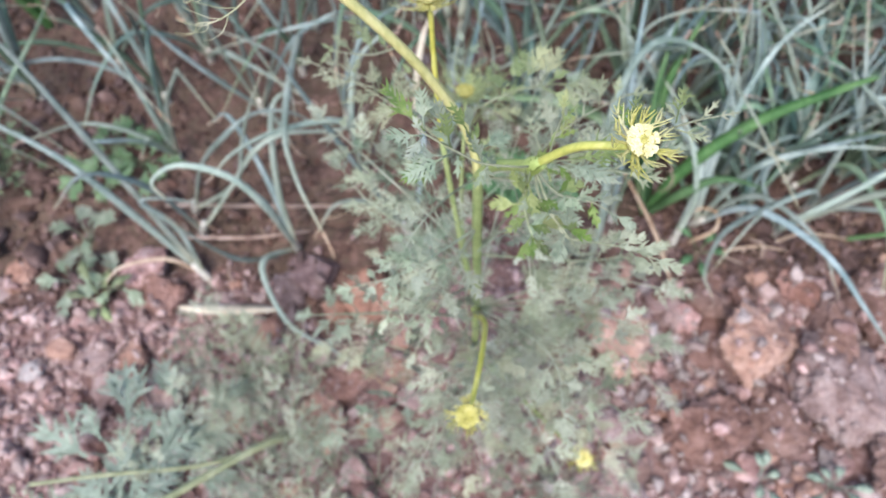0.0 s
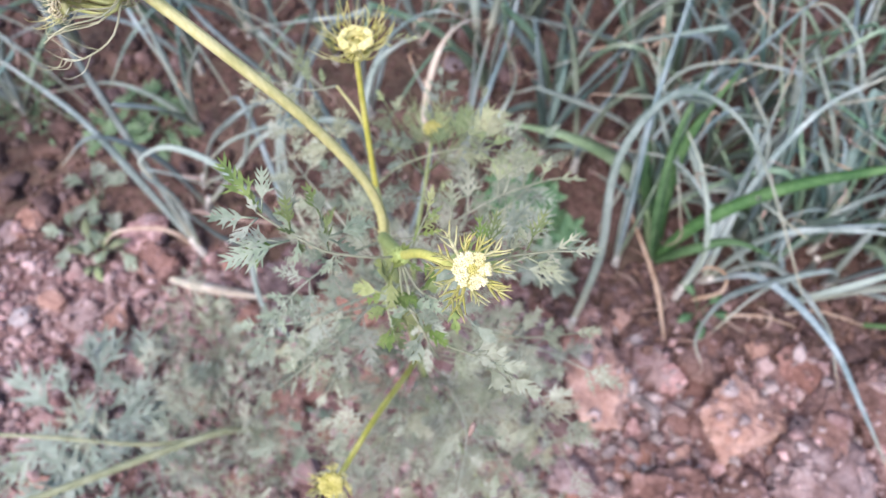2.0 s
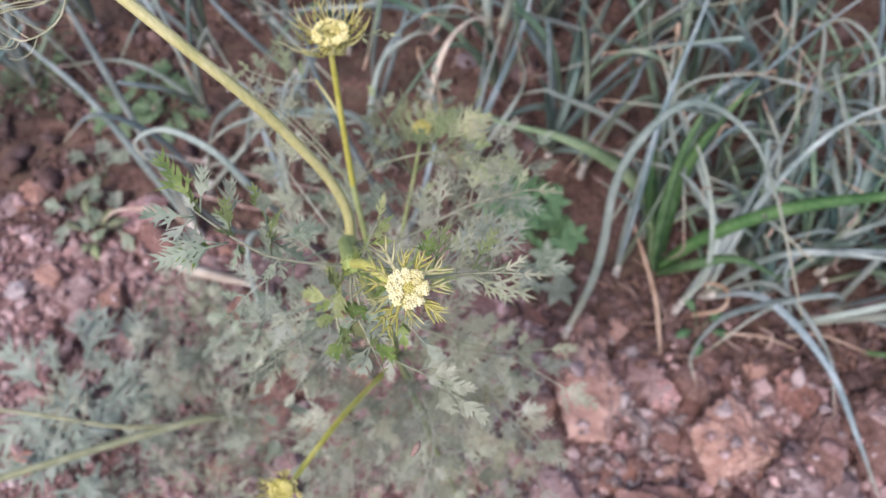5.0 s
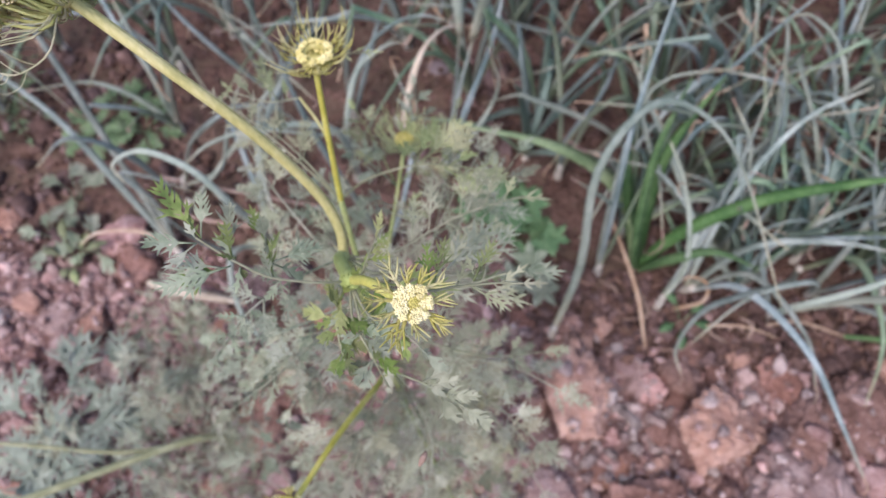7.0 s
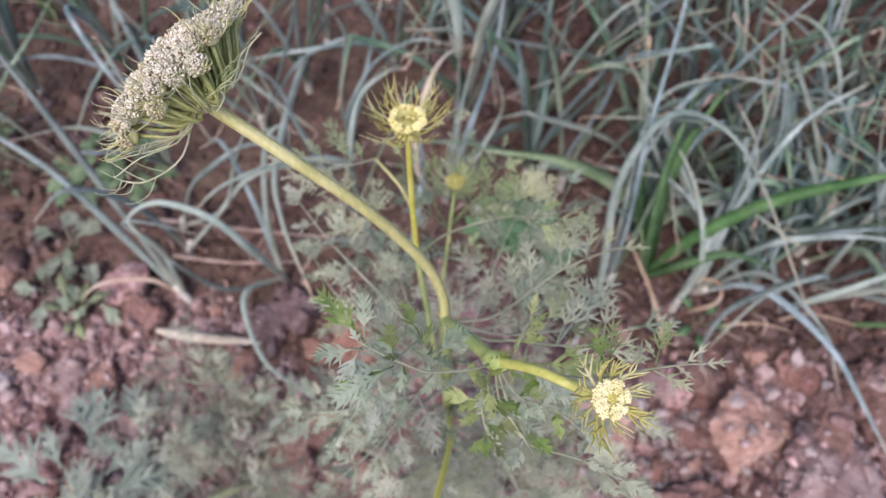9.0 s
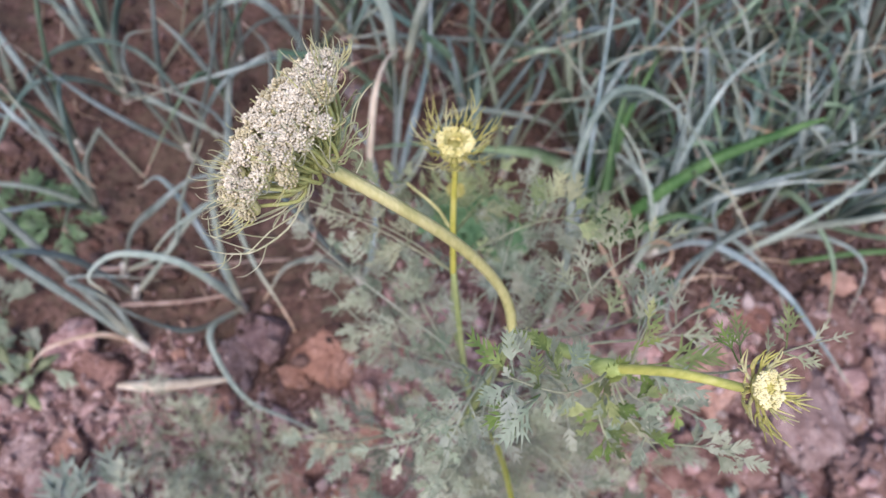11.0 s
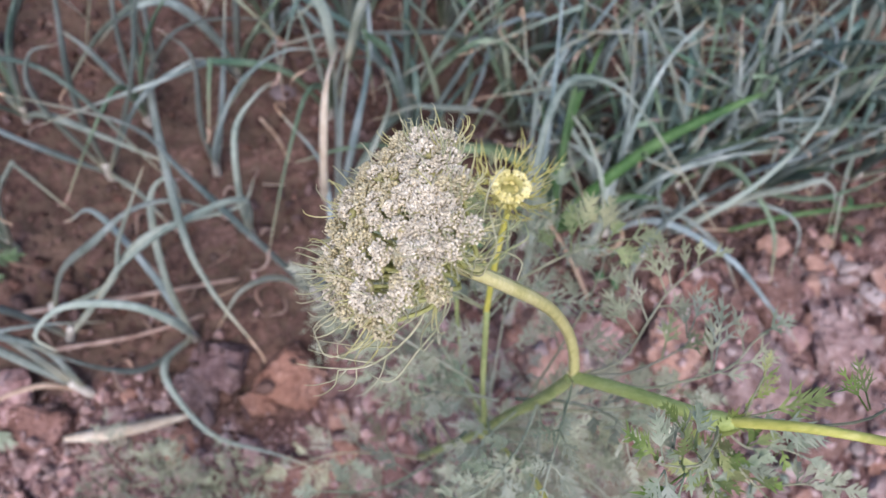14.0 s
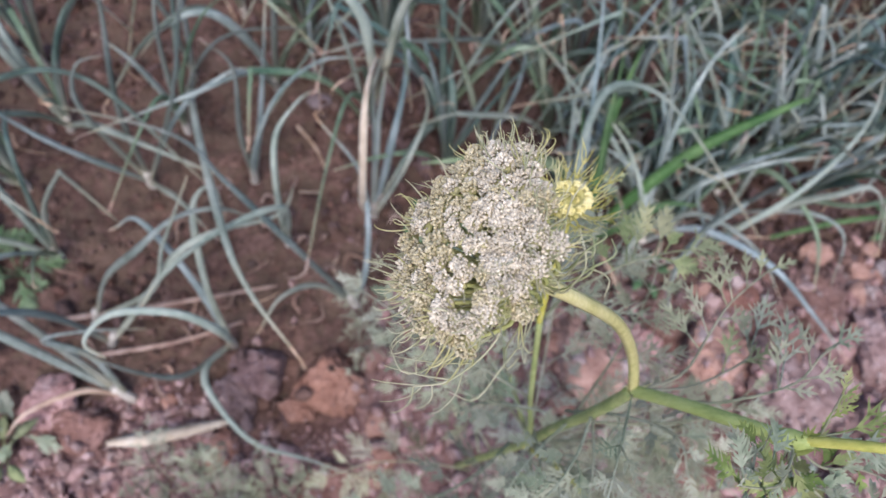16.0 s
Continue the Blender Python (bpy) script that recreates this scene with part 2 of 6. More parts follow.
# ---- building helpers ----
def smooth_path(points, steps):
    """Points along a smooth curve through the given ones."""
    p = [Vector(q) for q in points]
    if len(p) == 2:
        p = [p[0], (p[0] + p[1]) / 2, p[1]]
    p = [2 * p[0] - p[1], *p, 2 * p[-1] - p[-2]]
    out = []
    n = len(p) - 3
    for k in range(steps + 1):
        s = min(k / steps * n, n - 1e-6)
        i, u = int(s), s - int(s)
        a, b, c, d = p[i:i + 4]
        out.append(0.5 * (2 * b + (c - a) * u + (2 * a - 5 * b + 4 * c - d) * u * u + (3 * b - a - 3 * c + d) * u ** 3))
    return out


def frames_along(path):
    side, out = None, []
    for i, q in enumerate(path):
        t = (path[min(i + 1, len(path) - 1)] - path[max(i - 1, 0)]).normalized()
        if side is None:
            side = t.orthogonal().normalized() if abs(t.z) > 0.95 else t.cross(Vector((0, 0, 1))).normalized()
        side = (side - t * side.dot(t)).normalized()
        out.append((q, t, side, t.cross(side)))
    return out


class Shape:
    """Collects faces for one mesh."""

    def __init__(self):
        self.v, self.f = [], []

    def tube(self, path, radius, sides=8, flat=1.0, ridge=0.0):
        """A closed tube; radius(u) along it; flat squeezes it across."""
        base, rows = len(self.v), frames_along(path)
        m = len(rows)
        for i, (q, t, s, w) in enumerate(rows):
            r = radius(i / (m - 1))
            for k in range(sides):
                a = 2 * math.pi * k / sides
                rr = r * (1 + (ridge if k % 2 else -ridge))
                self.v.append(q + s * (rr * math.cos(a)) + w * (rr * flat * math.sin(a)))
        for i in range(m - 1):
            for k in range(sides):
                a, b = base + i * sides + k, base + i * sides + (k + 1) % sides
                self.f.append((a, b, b + sides, a + sides))
        self.f.append(tuple(base + k for k in reversed(range(sides))))
        self.f.append(tuple(base + (m - 1) * sides + k for k in range(sides)))

    def blade(self, path, width, up=None, fold=0.25, thick=0.0003):
        """A folded leaf blade with two faces; width(u) is half its breadth."""
        base, rows = len(self.v), frames_along(path)
        m = len(rows)
        for i, (q, t, s, w) in enumerate(rows):
            if up is not None:
                s = t.cross(up)
                s = s.normalized() if s.length > 1e-6 else t.orthogonal().normalized()
                w = s.cross(t)
            h = width(i / (m - 1))
            self.v += [q - s * h + w * (h * fold), q, q + s * h + w * (h * fold), q - w * (thick + h * 0.1)]
        for i in range(m - 1):
            a = base + i * 4
            self.f += [(a, a + 1, a + 5, a + 4), (a + 1, a + 2, a + 6, a + 5), (a + 2, a + 3, a + 7, a + 6), (a + 3, a, a + 4, a + 7)]

    def fan(self, p, d, n, length, wide, w, r, teeth=3):
        """A flat cut leaflet: a midrib with webbed pointed lobes in pairs, w broad, some with a tooth."""
        s = d.cross(n)
        s = s.normalized() if s.length > 1e-6 else d.orthogonal().normalized()
        n = s.cross(d)
        sag, cup = r.uniform(-0.05, 0.22), r.uniform(-0.1, 0.35)

        def spine(u):
            return p + d * (length * u) - n * (length * sag * u * u)

        b = len(self.v)
        for u, k in ((0.0, 0.2), (0.3, 0.34), (0.62, 0.38), (0.8, 0.3)):
            self.v += [spine(u) - s * (w * k), spine(u) + s * (w * k)]
        self.v.append(spine(1.0))
        self.f += [(b, b + 1, b + 3, b + 2), (b + 2, b + 3, b + 5, b + 4), (b + 4, b + 5, b + 7, b + 6), (b + 6, b + 7, b + 8)]
        for i in range(teeth):
            u = 0.10 + 0.72 * i / teeth + r.uniform(-0.03, 0.03)
            for sg in (-1, 1):
                reach = wide * (1 - 0.6 * i / teeth) * r.uniform(0.75, 1.2)
                root, end = spine(u), spine(min(0.95, u + 1.15 * w / length))
                ld = (d * r.uniform(1.0, 1.4) + s * (sg * r.uniform(0.55, 0.85)) + n * r.uniform(-0.1, cup)).normalized()
                lp = (s * sg - ld * ld.dot(s * sg)).normalized()
                tip, mid = root + ld * reach, root + ld * reach * 0.55
                k = len(self.v)
                self.v += [root, end, mid + lp * (w * 0.34), mid - lp * (w * 0.34), tip]
                self.f += [(k, k + 2, k + 3, k + 1), (k + 2, k + 4, k + 3)]
                if i < 2 and reach > 4.5 * w:
                    for side in (-1, 1):
                        q = root + ld * reach * r.uniform(0.3, 0.5)
                        td = (ld * 0.85 + lp * side * r.uniform(0.5, 0.75)).normalized()
                        k = len(self.v)
                        self.v += [q, q + ld * w * 0.9, q + td * reach * 0.3 + lp * side * w * 0.35 + ld * w * 0.3, q + td * reach * r.uniform(0.42, 0.6)]
                        self.f += [(k, k + 1, k + 3), (k, k + 3, k + 2)]

    def ball(self, p, r, axis, tall=1.0, sides=6):
        """A small rounded bead."""
        a = axis.normalized()
        s = a.orthogonal().normalized()
        w = a.cross(s)
        b = len(self.v)
        self.v.append(p - a * r * tall)
        for h, q in ((-0.45, 0.88), (0.35, 0.92), (0.85, 0.5)):
            for k in range(sides):
                g = 2 * math.pi * k / sides
                self.v.append(p + a * (r * tall * h) + (s * math.cos(g) + w * math.sin(g)) * (r * q))
        self.v.append(p + a * r * tall)
        for k in range(sides):
            j = (k + 1) % sides
            self.f.append((b, b + 1 + j, b + 1 + k))
            for q in (0, 1):
                u = b + 1 + q * sides
                self.f.append((u + k, u + j, u + sides + j, u + sides + k))
            self.f.append((b + 1 + 2 * sides + k, b + 1 + 2 * sides + j, b + 1 + 3 * sides))

    def mesh(self, name, mat, smooth=True):
        me = bpy.data.meshes.new(name)
        me.from_pydata([tuple(q) for q in self.v], [], self.f)
        me.materials.append(mat)
        me.polygons.foreach_set("use_smooth", [smooth] * len(me.polygons))
        me.update()
        return me


def part(name, shape, mat, parent, label="", smooth=True):
    ob = new(name, shape.mesh(name, mat, smooth))
    ob.parent = parent
    if label:
        ob["label"] = label
    return ob


def thing(name, at, label, category, group="", kind=""):
    ob = new(name)
    ob.empty_display_size = 0.01
    ob.location = at
    return tagged(ob, label, category, group, kind)


def local(points, at):
    return [Vector(p) - Vector(at) for p in points]


rng = random.Random(11)


# ---- ground ----
def bed(x, y):
    """0 on the dry crumbled strip, 1 on the moist onion bed, widened from x 0.3 to 0.6 to darken soil in onion shade.
    """
    edge = 0.445 + 0.05 * math.sin(3.1 * x + 0.4) + 0.03 * noise.noise((x * 9, y * 9, 3.0)) - (0.11 if x > 0.15 else 0) - 0.03 * max(0, min(1, (x - 0.27) / 0.06)) + 0.03 * max(0, min(1, (x - 0.62) / 0.2)) - 0.13 * math.exp(-((x + 0.10) / 0.10) ** 2)
    return max(0.0, min(1.0, (y - edge) / 0.07 + 0.5))


def height(x, y):
    w = bed(x, y)
    h = 0.014 * noise.noise((x * 4, y * 4, 0.0)) + 0.006 * noise.noise((x * 13, y * 13, 5.0))
    fine = 0.007 * noise.noise((x * 38, y * 38, 2.0)) + 0.004 * noise.noise((x * 90, y * 90, 7.0)) + 0.002 * noise.noise((x * 210, y * 210, 1.0))
    if w > 0.3 and y < 1.4:
        d = noise.voronoi((x * 10 + 0.5 * noise.noise((x * 14, y * 14, 3.0)), y * 10 + 0.5 * noise.noise((x * 14, y * 14, 8.0)), 0.0))[0]
        plate = max(0.0, min(1.0, 0.4 + 2.5 * noise.noise((x * 3.1, y * 3.1, 21.0))))
        h -= 0.008 * w * plate * max(0.0, 1 - (d[1] - d[0]) / 0.13)
    return h * 0.8 + fine * (1.3 - 0.1 * w) - 0.006 * w


def axis_steps(lo, hi, step, far):
    inner = [lo + step * i for i in range(int((hi - lo) / step) + 1)]
    grow = [0.03, 0.08, 0.2, 0.5, 1.2, 3, 8, 20, far]
    return [lo - g for g in reversed(grow)] + inner + [inner[-1] + g for g in grow]


xs, ys = axis_steps(-0.95, 1.35, 0.0055, 60), axis_steps(-0.1, 1.45, 0.0055, 60)
gv = [(x, y, height(x, y)) for y in ys for x in xs]
nx = len(xs)
gf = [(j * nx + i, j * nx + i + 1, (j + 1) * nx + i + 1, (j + 1) * nx + i) for j in range(len(ys) - 1) for i in range(nx - 1)]
gm = bpy.data.meshes.new("ground")
gm.from_pydata(gv, [], gf)
gm.polygons.foreach_set("use_smooth", [True] * len(gm.polygons))
moist = gm.attributes.new("moist", "FLOAT", "POINT")
moist.data.foreach_set("value", [bed(x, y) for x, y, _ in gv])


def soil():
    m = material("red_brown_soil", EARTH_WET_SHADED, 14, 0.92, 1.0, 160, spec=0.2, fine=0.5)
    nt = m.node_tree
    n, link = nt.nodes, nt.links.new
    wet = [q for q in n if q.bl_idname == "ShaderNodeValToRGB"][0]
    dry = n.new("ShaderNodeValToRGB")
    while len(dry.color_ramp.elements) < 3:
        dry.color_ramp.elements.new(0.5)
    # dry ground painted darker than its lumps: damp plus crevice shade between them
    for i, c in enumerate(EARTH_DRY):
        dry.color_ramp.elements[i].position, dry.color_ramp.elements[i].color = 0.36 + 0.14 * i, (c[0] * 0.55, c[1] * 0.50, c[2] * 0.49, 1)
    link(wet.inputs[0].links[0].from_socket, dry.inputs[0])
    at, mx = n.new("ShaderNodeAttribute"), n.new("ShaderNodeMix")
    at.attribute_name = "moist"
    mx.data_type = "RGBA"
    link(at.outputs["Fac"], mx.inputs[0]), link(dry.outputs[0], mx.inputs[6]), link(wet.outputs[0], mx.inputs[7])
    crust, big, ct = n.new("ShaderNodeMix"), n.new("ShaderNodeTexNoise"), n.new("ShaderNodeMapRange")
    crust.data_type = "RGBA"
    big.inputs["Scale"].default_value, big.inputs["Detail"].default_value = 6.0, 6
    ct.inputs["From Min"].default_value, ct.inputs["From Max"].default_value, ct.inputs["To Max"].default_value = 0.47, 0.60, 0.95
    link(big.outputs[0], ct.inputs["Value"]), link(ct.outputs[0], crust.inputs[0]), link(wet.outputs[0], crust.inputs[6])
    crust.inputs[7].default_value = (0.116, 0.085, 0.064, 1)
    link(crust.outputs[2], mx.inputs[7])
    link(mx.outputs[2], n["Principled BSDF"].inputs["Base Color"])
    return m


gm.materials.append(soil())
tagged(new("ground", gm), "red-brown field soil, dry and crumbly beside a moist onion bed", "soil", kind="structure")


# ---- clods and gravel ----
def rock_template(seed, level=2, rough=0.3, facets=5):
    """A unit lump of earth with a few broken faces."""
    r = random.Random(seed)
    bm = bmesh.new()
    bmesh.ops.create_icosphere(bm, subdivisions=level, radius=1.0)
    cuts = [(Vector((r.gauss(0, 1), r.gauss(0, 1), r.gauss(0, 1))).normalized(), r.uniform(0.55, 0.85)) for _ in range(facets)]
    for v in bm.verts:
        for nrm, d in cuts:
            k = v.co.dot(nrm) - d
            if k > 0:
                v.co -= nrm * (k * 0.9)
        q = v.co * 1.7 + Vector((seed * 3.1, 0, 0))
        v.co *= 1 + rough * noise.noise(q) + rough * 0.5 * noise.noise(q * 2.7) + (rough * 0.3 * noise.noise(q * 6) if level > 2 else 0)
    bm.verts.index_update()
    verts, faces = [v.co.copy() for v in bm.verts], [tuple(v.index for v in f.verts) for f in bm.faces]
    bm.free()
    return verts, faces


SMALL = [rock_template(i, 2, 0.42, 7) for i in range(24)]
TINY = [rock_template(40 + i, 1, 0.4, 3) for i in range(10)]


def lie(x, y):
    """Height of the ground or of the clod that lies there."""
    h = height(x, y)
    hit = clod_tops.ray_cast(Vector((x, y, 0.5)), Vector((0, 0, -1)))[0] if clod_tops else None
    return max(h, hit.z) if hit else h


clod_tops, clod_v, clod_f = None, [], []


def scatter(name, label, count, area, size, mat, templates, keep):
    r = random.Random(name)
    sh = Shape()
    for _ in range(count):
        x, y = r.uniform(*area[0]), r.uniform(*area[1])
        if r.random() > keep(x, y):
            continue
        s = size[0] * (size[1] / size[0]) ** (r.random() ** 2.2)
        verts, faces = r.choice(templates)
        rot = Euler((r.uniform(0, 6.3), r.uniform(0, 6.3), r.uniform(0, 6.3))).to_matrix()
        sc = Vector((s * r.uniform(0.8, 1.6), s * r.uniform(0.6, 1.1), s * r.uniform(0.45, 0.85)))
        z = lie(x, y)
        if z > height(x, y) + 0.006 and r.random() < 0.8:
            continue
        b = len(sh.v)
        at = Vector((x, y, z + s * 0.25))
        sh.v += [at + rot @ Vector((v.x * sc.x, v.y * sc.y, v.z * sc.z)) for v in verts]
        sh.f += [tuple(b + i for i in f) for f in faces]
    ob = new(name, sh.mesh(name, mat))
    return tagged(ob, label, "gravel", kind="stuff")


def clod_template(seed, level, rough):
    """A unit lump of dry earth: broken faces, crumbs and cracks."""
    r = random.Random(seed)
    bm = bmesh.new()
    bmesh.ops.create_icosphere(bm, subdivisions=level, radius=1.0)
    cuts = [(Vector((r.gauss(0, 1), r.gauss(0, 1), r.gauss(0, 0.6))).normalized(), r.uniform(0.5, 0.85)) for _ in range(11)]
    cuts.append((Vector((r.uniform(-0.25, 0.25), r.uniform(-0.25, 0.25), 1)).normalized(), r.uniform(0.5, 0.7)))
    shift = Vector((seed * 1.37 % 50, seed * 2.11 % 50, 0))
    for v in bm.verts:
        q = v.co * 1.3 + shift
        v.co *= 1 + 0.35 * noise.noise(q)
        for nrm, d in cuts:
            k = v.co.dot(nrm) - d
            if k > 0:
                v.co -= nrm * (k * 0.96)
        p = v.co + Vector((noise.noise(q * 3), noise.noise(q * 3 + Vector((9, 0, 0))), 0)) * 0.2
        d1 = noise.voronoi(p * 1.6 + shift)[0]
        d2 = noise.voronoi(p * 5.5 + shift)[0]
        crack = max(0.0, 1 - (d1[1] - d1[0]) / 0.1)
        crumb = max(0.0, 1 - (d2[1] - d2[0]) / 0.3)
        v.co *= 1 - rough * (0.2 * crack + 0.3 * crumb) + rough * (0.3 * noise.noise(q * 4) + 0.24 * noise.noise(q * 9) + 0.16 * noise.noise(q * 21))
    bm.verts.index_update()
    verts, faces = [v.co.copy() for v in bm.verts], [tuple(v.index for v in f.verts) for f in bm.faces]
    bm.free()
    return verts, faces


def clod(x, y, sx, sy, sz, turn, seed, mat, label, level=5, rough=0.34, sink=0.3, name="earth_clod"):
    verts, faces = clod_template(seed, level, rough)
    sh = Shape()
    sh.v, sh.f = [Vector((v.x * sx * 1.3, v.y * sy * 1.3, v.z * sz * 1.4)) for v in verts], faces
    ob = new(name, sh.mesh(name, mat))
    m = pose(x, y, height(x, y) + sz * (0.8 - 2 * sink), 0, 0, turn)
    ob.matrix_world = m
    k = len(clod_v)
    clod_v.extend(m @ v for v in sh.v), clod_f.extend(tuple(k + i for i in f) for f in faces)
    return tagged(ob, label, "clod" if "clod" in name else "stone", "clods on the field" if "clod" in name else "stones on the field")


for row in [
    (-0.066, 0.374, 0.043, 0.034, 0.033, 20, 101, M_CLOD_RED, "large cracked orange-brown clod of dry earth"),
    (-0.104, 0.356, 0.017, 0.017, 0.020, 50, 102, M_CLOD_RED, "broken orange-brown clod of dry earth"),
    (-0.358, 0.436, 0.038, 0.032, 0.026, 10, 103, M_CLOD, "rounded pinkish clod beside an onion"),
    (-0.328, 0.398, 0.040, 0.026, 0.018, -10, 104, M_CLOD_DARK, "low brown clod of earth"),
    (0.236, 0.300, 0.044, 0.056, 0.036, 20, 105, M_CLOD_TAN, "large angular orange-pink clod of dry earth"),
    (0.392, 0.270, 0.050, 0.046, 0.040, -20, 106, M_CLOD_TAN, "big flat-topped clod of dry earth"),
    (0.351, 0.333, 0.026, 0.022, 0.018, 40, 107, M_CLOD_DARK, "rounded brown clod of earth"),
    (0.309, 0.326, 0.016, 0.020, 0.014, 0, 108, M_CLOD, "small pale clod of dry earth"),
    (0.315, 0.172, 0.044, 0.036, 0.034, 15, 109, M_CLOD_DARK, "large cracked brown clod of earth"),
    (0.395, 0.180, 0.045, 0.034, 0.028, -40, 110, M_CLOD_DARK, "angular brown clod of earth"),
    (0.485, 0.205, 0.060, 0.056, 0.030, 60, 111, M_CLOD, "broad crumbling clod of dry earth"),
    (0.560, 0.300, 0.050, 0.044, 0.026, 30, 112, M_CLOD_DARK, "broad crumbling clod of dry earth"),
    (0.493, 0.279, 0.030, 0.050, 0.030, 5, 130, M_CLOD_DARK, "long lumpy brown clod of earth"),
    (0.389, 0.204, 0.016, 0.019, 0.018, 15, 131, M_CLOD_TAN, "small tan clod of dry earth"),
    (0.475, 0.345, 0.030, 0.026, 0.018, 80, 113, M_CLOD_DARK, "low pink clod of dry earth"),
    (-0.352, 0.316, 0.021, 0.018, 0.015, 30, 114, M_CLOD_RED, "small orange clod of earth"),
    (-0.405, 0.318, 0.022, 0.020, 0.014, 0, 115, M_CLOD, "small pink clod of dry earth"),
    (-0.376, 0.280, 0.022, 0.018, 0.014, 70, 116, M_CLOD, "small pink clod of dry earth"),
    (-0.517, 0.452, 0.022, 0.026, 0.016, 0, 117, M_CLOD_RED, "small orange clod of earth"),
    (-0.550, 0.420, 0.026, 0.018, 0.014, 30, 118, M_CLOD, "small pink clod of dry earth"),
    (-0.133, 0.410, 0.036, 0.030, 0.022, 0, 119, M_CLUMP, "dark crumbling clod of moist earth"),
    (-0.170, 0.388, 0.028, 0.024, 0.022, 20, 120, M_CLUMP, "dark crumbling clod of moist earth"),
    (-0.186, 0.332, 0.020, 0.017, 0.018, 60, 121, M_CLOD_RED, "small orange clod of earth"),
    (-0.094, 0.268, 0.032, 0.028, 0.020, 10, 122, M_CLOD_DARK, "dark crumbling clod of moist earth"),
    (-0.118, 0.222, 0.024, 0.042, 0.020, -10, 123, M_CLOD_RED, "long reddish clod of earth"),
    (-0.306, 0.268, 0.026, 0.022, 0.016, 0, 124, M_CLOD, "pale pink clod of dry earth"),
    (0.62, 0.21, 0.045, 0.05, 0.026, 0, 125, M_CLOD, "broad crumbling clod of dry earth"),
    (0.53, 0.12, 0.05, 0.04, 0.03, 30, 126, M_CLOD_DARK, "angular brown clod of earth"),
    (0.20, 0.12, 0.04, 0.034, 0.024, 10, 127, M_CLOD, "pink clod of dry earth"),
    (0.18, 0.235, 0.03, 0.026, 0.02, 10, 128, M_CLOD_DARK, "brown clod of earth"),
    (1.01, 0.68, 0.06, 0.05, 0.03, 0, 129, M_CLOD_RED, "orange-brown clod of earth"),
]:
    clod(*row)
for x, y, s, seed in [(0.282, 0.359, 0.009, 201), (0.692, 0.310, 0.014, 202), (0.712, 0.258, 0.015, 203), (0.020, 0.762, 0.012, 204), (-0.476, 0.312, 0.013, 205), (-0.30, 0.252, 0.015, 206)]:
    clod(x, y, s * 1.2, s, s * 0.7, seed * 37, seed, M_STONE_DARK if seed == 204 else M_STONE, "purplish-grey stone lying on soil" if seed == 204 else "pale greyish-white stone lying on soil", 3, 0.12, 0.25, "field_stone")
r = random.Random(5)
for k in range(235):
    x, y = r.uniform(-0.68, 0.78), r.uniform(0.02, 0.47)
    if bed(x, y) > 0.6:
        continue
    s = 0.0075 * 2.3 ** (r.random() ** 1.5)
    clod(x, y, s * r.uniform(0.9, 1.4), s, s * r.uniform(0.6, 0.8), r.uniform(0, 360), 300 + k, r.choice([M_CLOD, M_CLOD, M_CLOD, M_CLOD_DARK, M_CLOD_RED]), "small rough clod of dry earth", 3, 0.3)


r = random.Random(19)
placed = []
for k in range(420):
    x, y = r.uniform(0.13, 0.78), r.uniform(0.03, 0.40)
    s = 0.010 * 2.6 ** (r.random() ** 1.3)
    if bed(x, y) > 0.75 or any(math.hypot(x - u, y - v) < (s + q) * 0.95 for u, v, q in placed) or any(math.hypot(x - u, y - v) < q for u, v, q in ((0.240, 0.302, 0.06), (0.396, 0.272, 0.065), (0.485, 0.205, 0.06), (0.315, 0.172, 0.05))):
        continue
    placed.append((x, y, s))
    clod(x, y, s * r.uniform(0.9, 1.3), s, s * r.uniform(0.65, 0.95), r.uniform(0, 360), 900 + k, r.choice([M_CLOD, M_CLOD_TAN, M_CLOD_DARK, M_CLOD_DARK]), "rough broken clod of dry earth", 4, 0.4, 0.28)


clod_tops = BVHTree.FromPolygons(clod_v, clod_f)
scatter("earth_gravel", "pale pink crumbled earth and small stones", 8500, ((-0.85, 0.95), (-0.05, 0.52)), (0.003, 0.0115), M_GRAVEL, SMALL, lambda x, y: (1 - bed(x, y) * 0.97) * (0.6 + 0.8 * max(0, 0.3 + noise.noise((x * 7, y * 7, 4.0)))))
LUMPS = [clod_template(700 + i, 3, 0.34) for i in range(10)]
scatter("rubble", "packed pale pink lumps of dry earth", 3000, ((-0.75, -0.13), (0.02, 0.43)), (0.004, 0.0115), M_GRAVEL, LUMPS, lambda x, y: 1 - bed(x, y))
scatter("grey_rubble", "small greyish lumps of dry earth between clods", 2600, ((0.12, 0.75), (0.06, 0.37)), (0.004, 0.016), M_GRAVEL_GREY, LUMPS, lambda x, y: (1 - bed(x, y)) * (0.28 + 0.72 * min(1, sum(math.exp(-((x - u) ** 2 + (y - v) ** 2) / 0.0016) for u, v in ((0.312, 0.258), (0.240, 0.222), (0.470, 0.188), (0.280, 0.240))))))
scatter("bed_clods", "small dark clods of moist earth between onions", 7000, ((-0.8, 1.25), (0.34, 1.2)), (0.0035, 0.017), M_CRUMB_CLOD, SMALL, lambda x, y: bed(x, y) * max(0, min(1, 0.40 + 2.2 * noise.noise((x * 5, y * 5, 12.0)) + (1.0 if x > 0.15 and y < 0.46 else 0))))
scatter("dark_rubble", "dark moist lumps along the edge of the bed", 1500, ((0.16, 0.85), (0.33, 0.46)), (0.005, 0.014), M_CRUMB_CLOD, LUMPS, lambda x, y: 0.25 + 0.75 * bed(x, y))
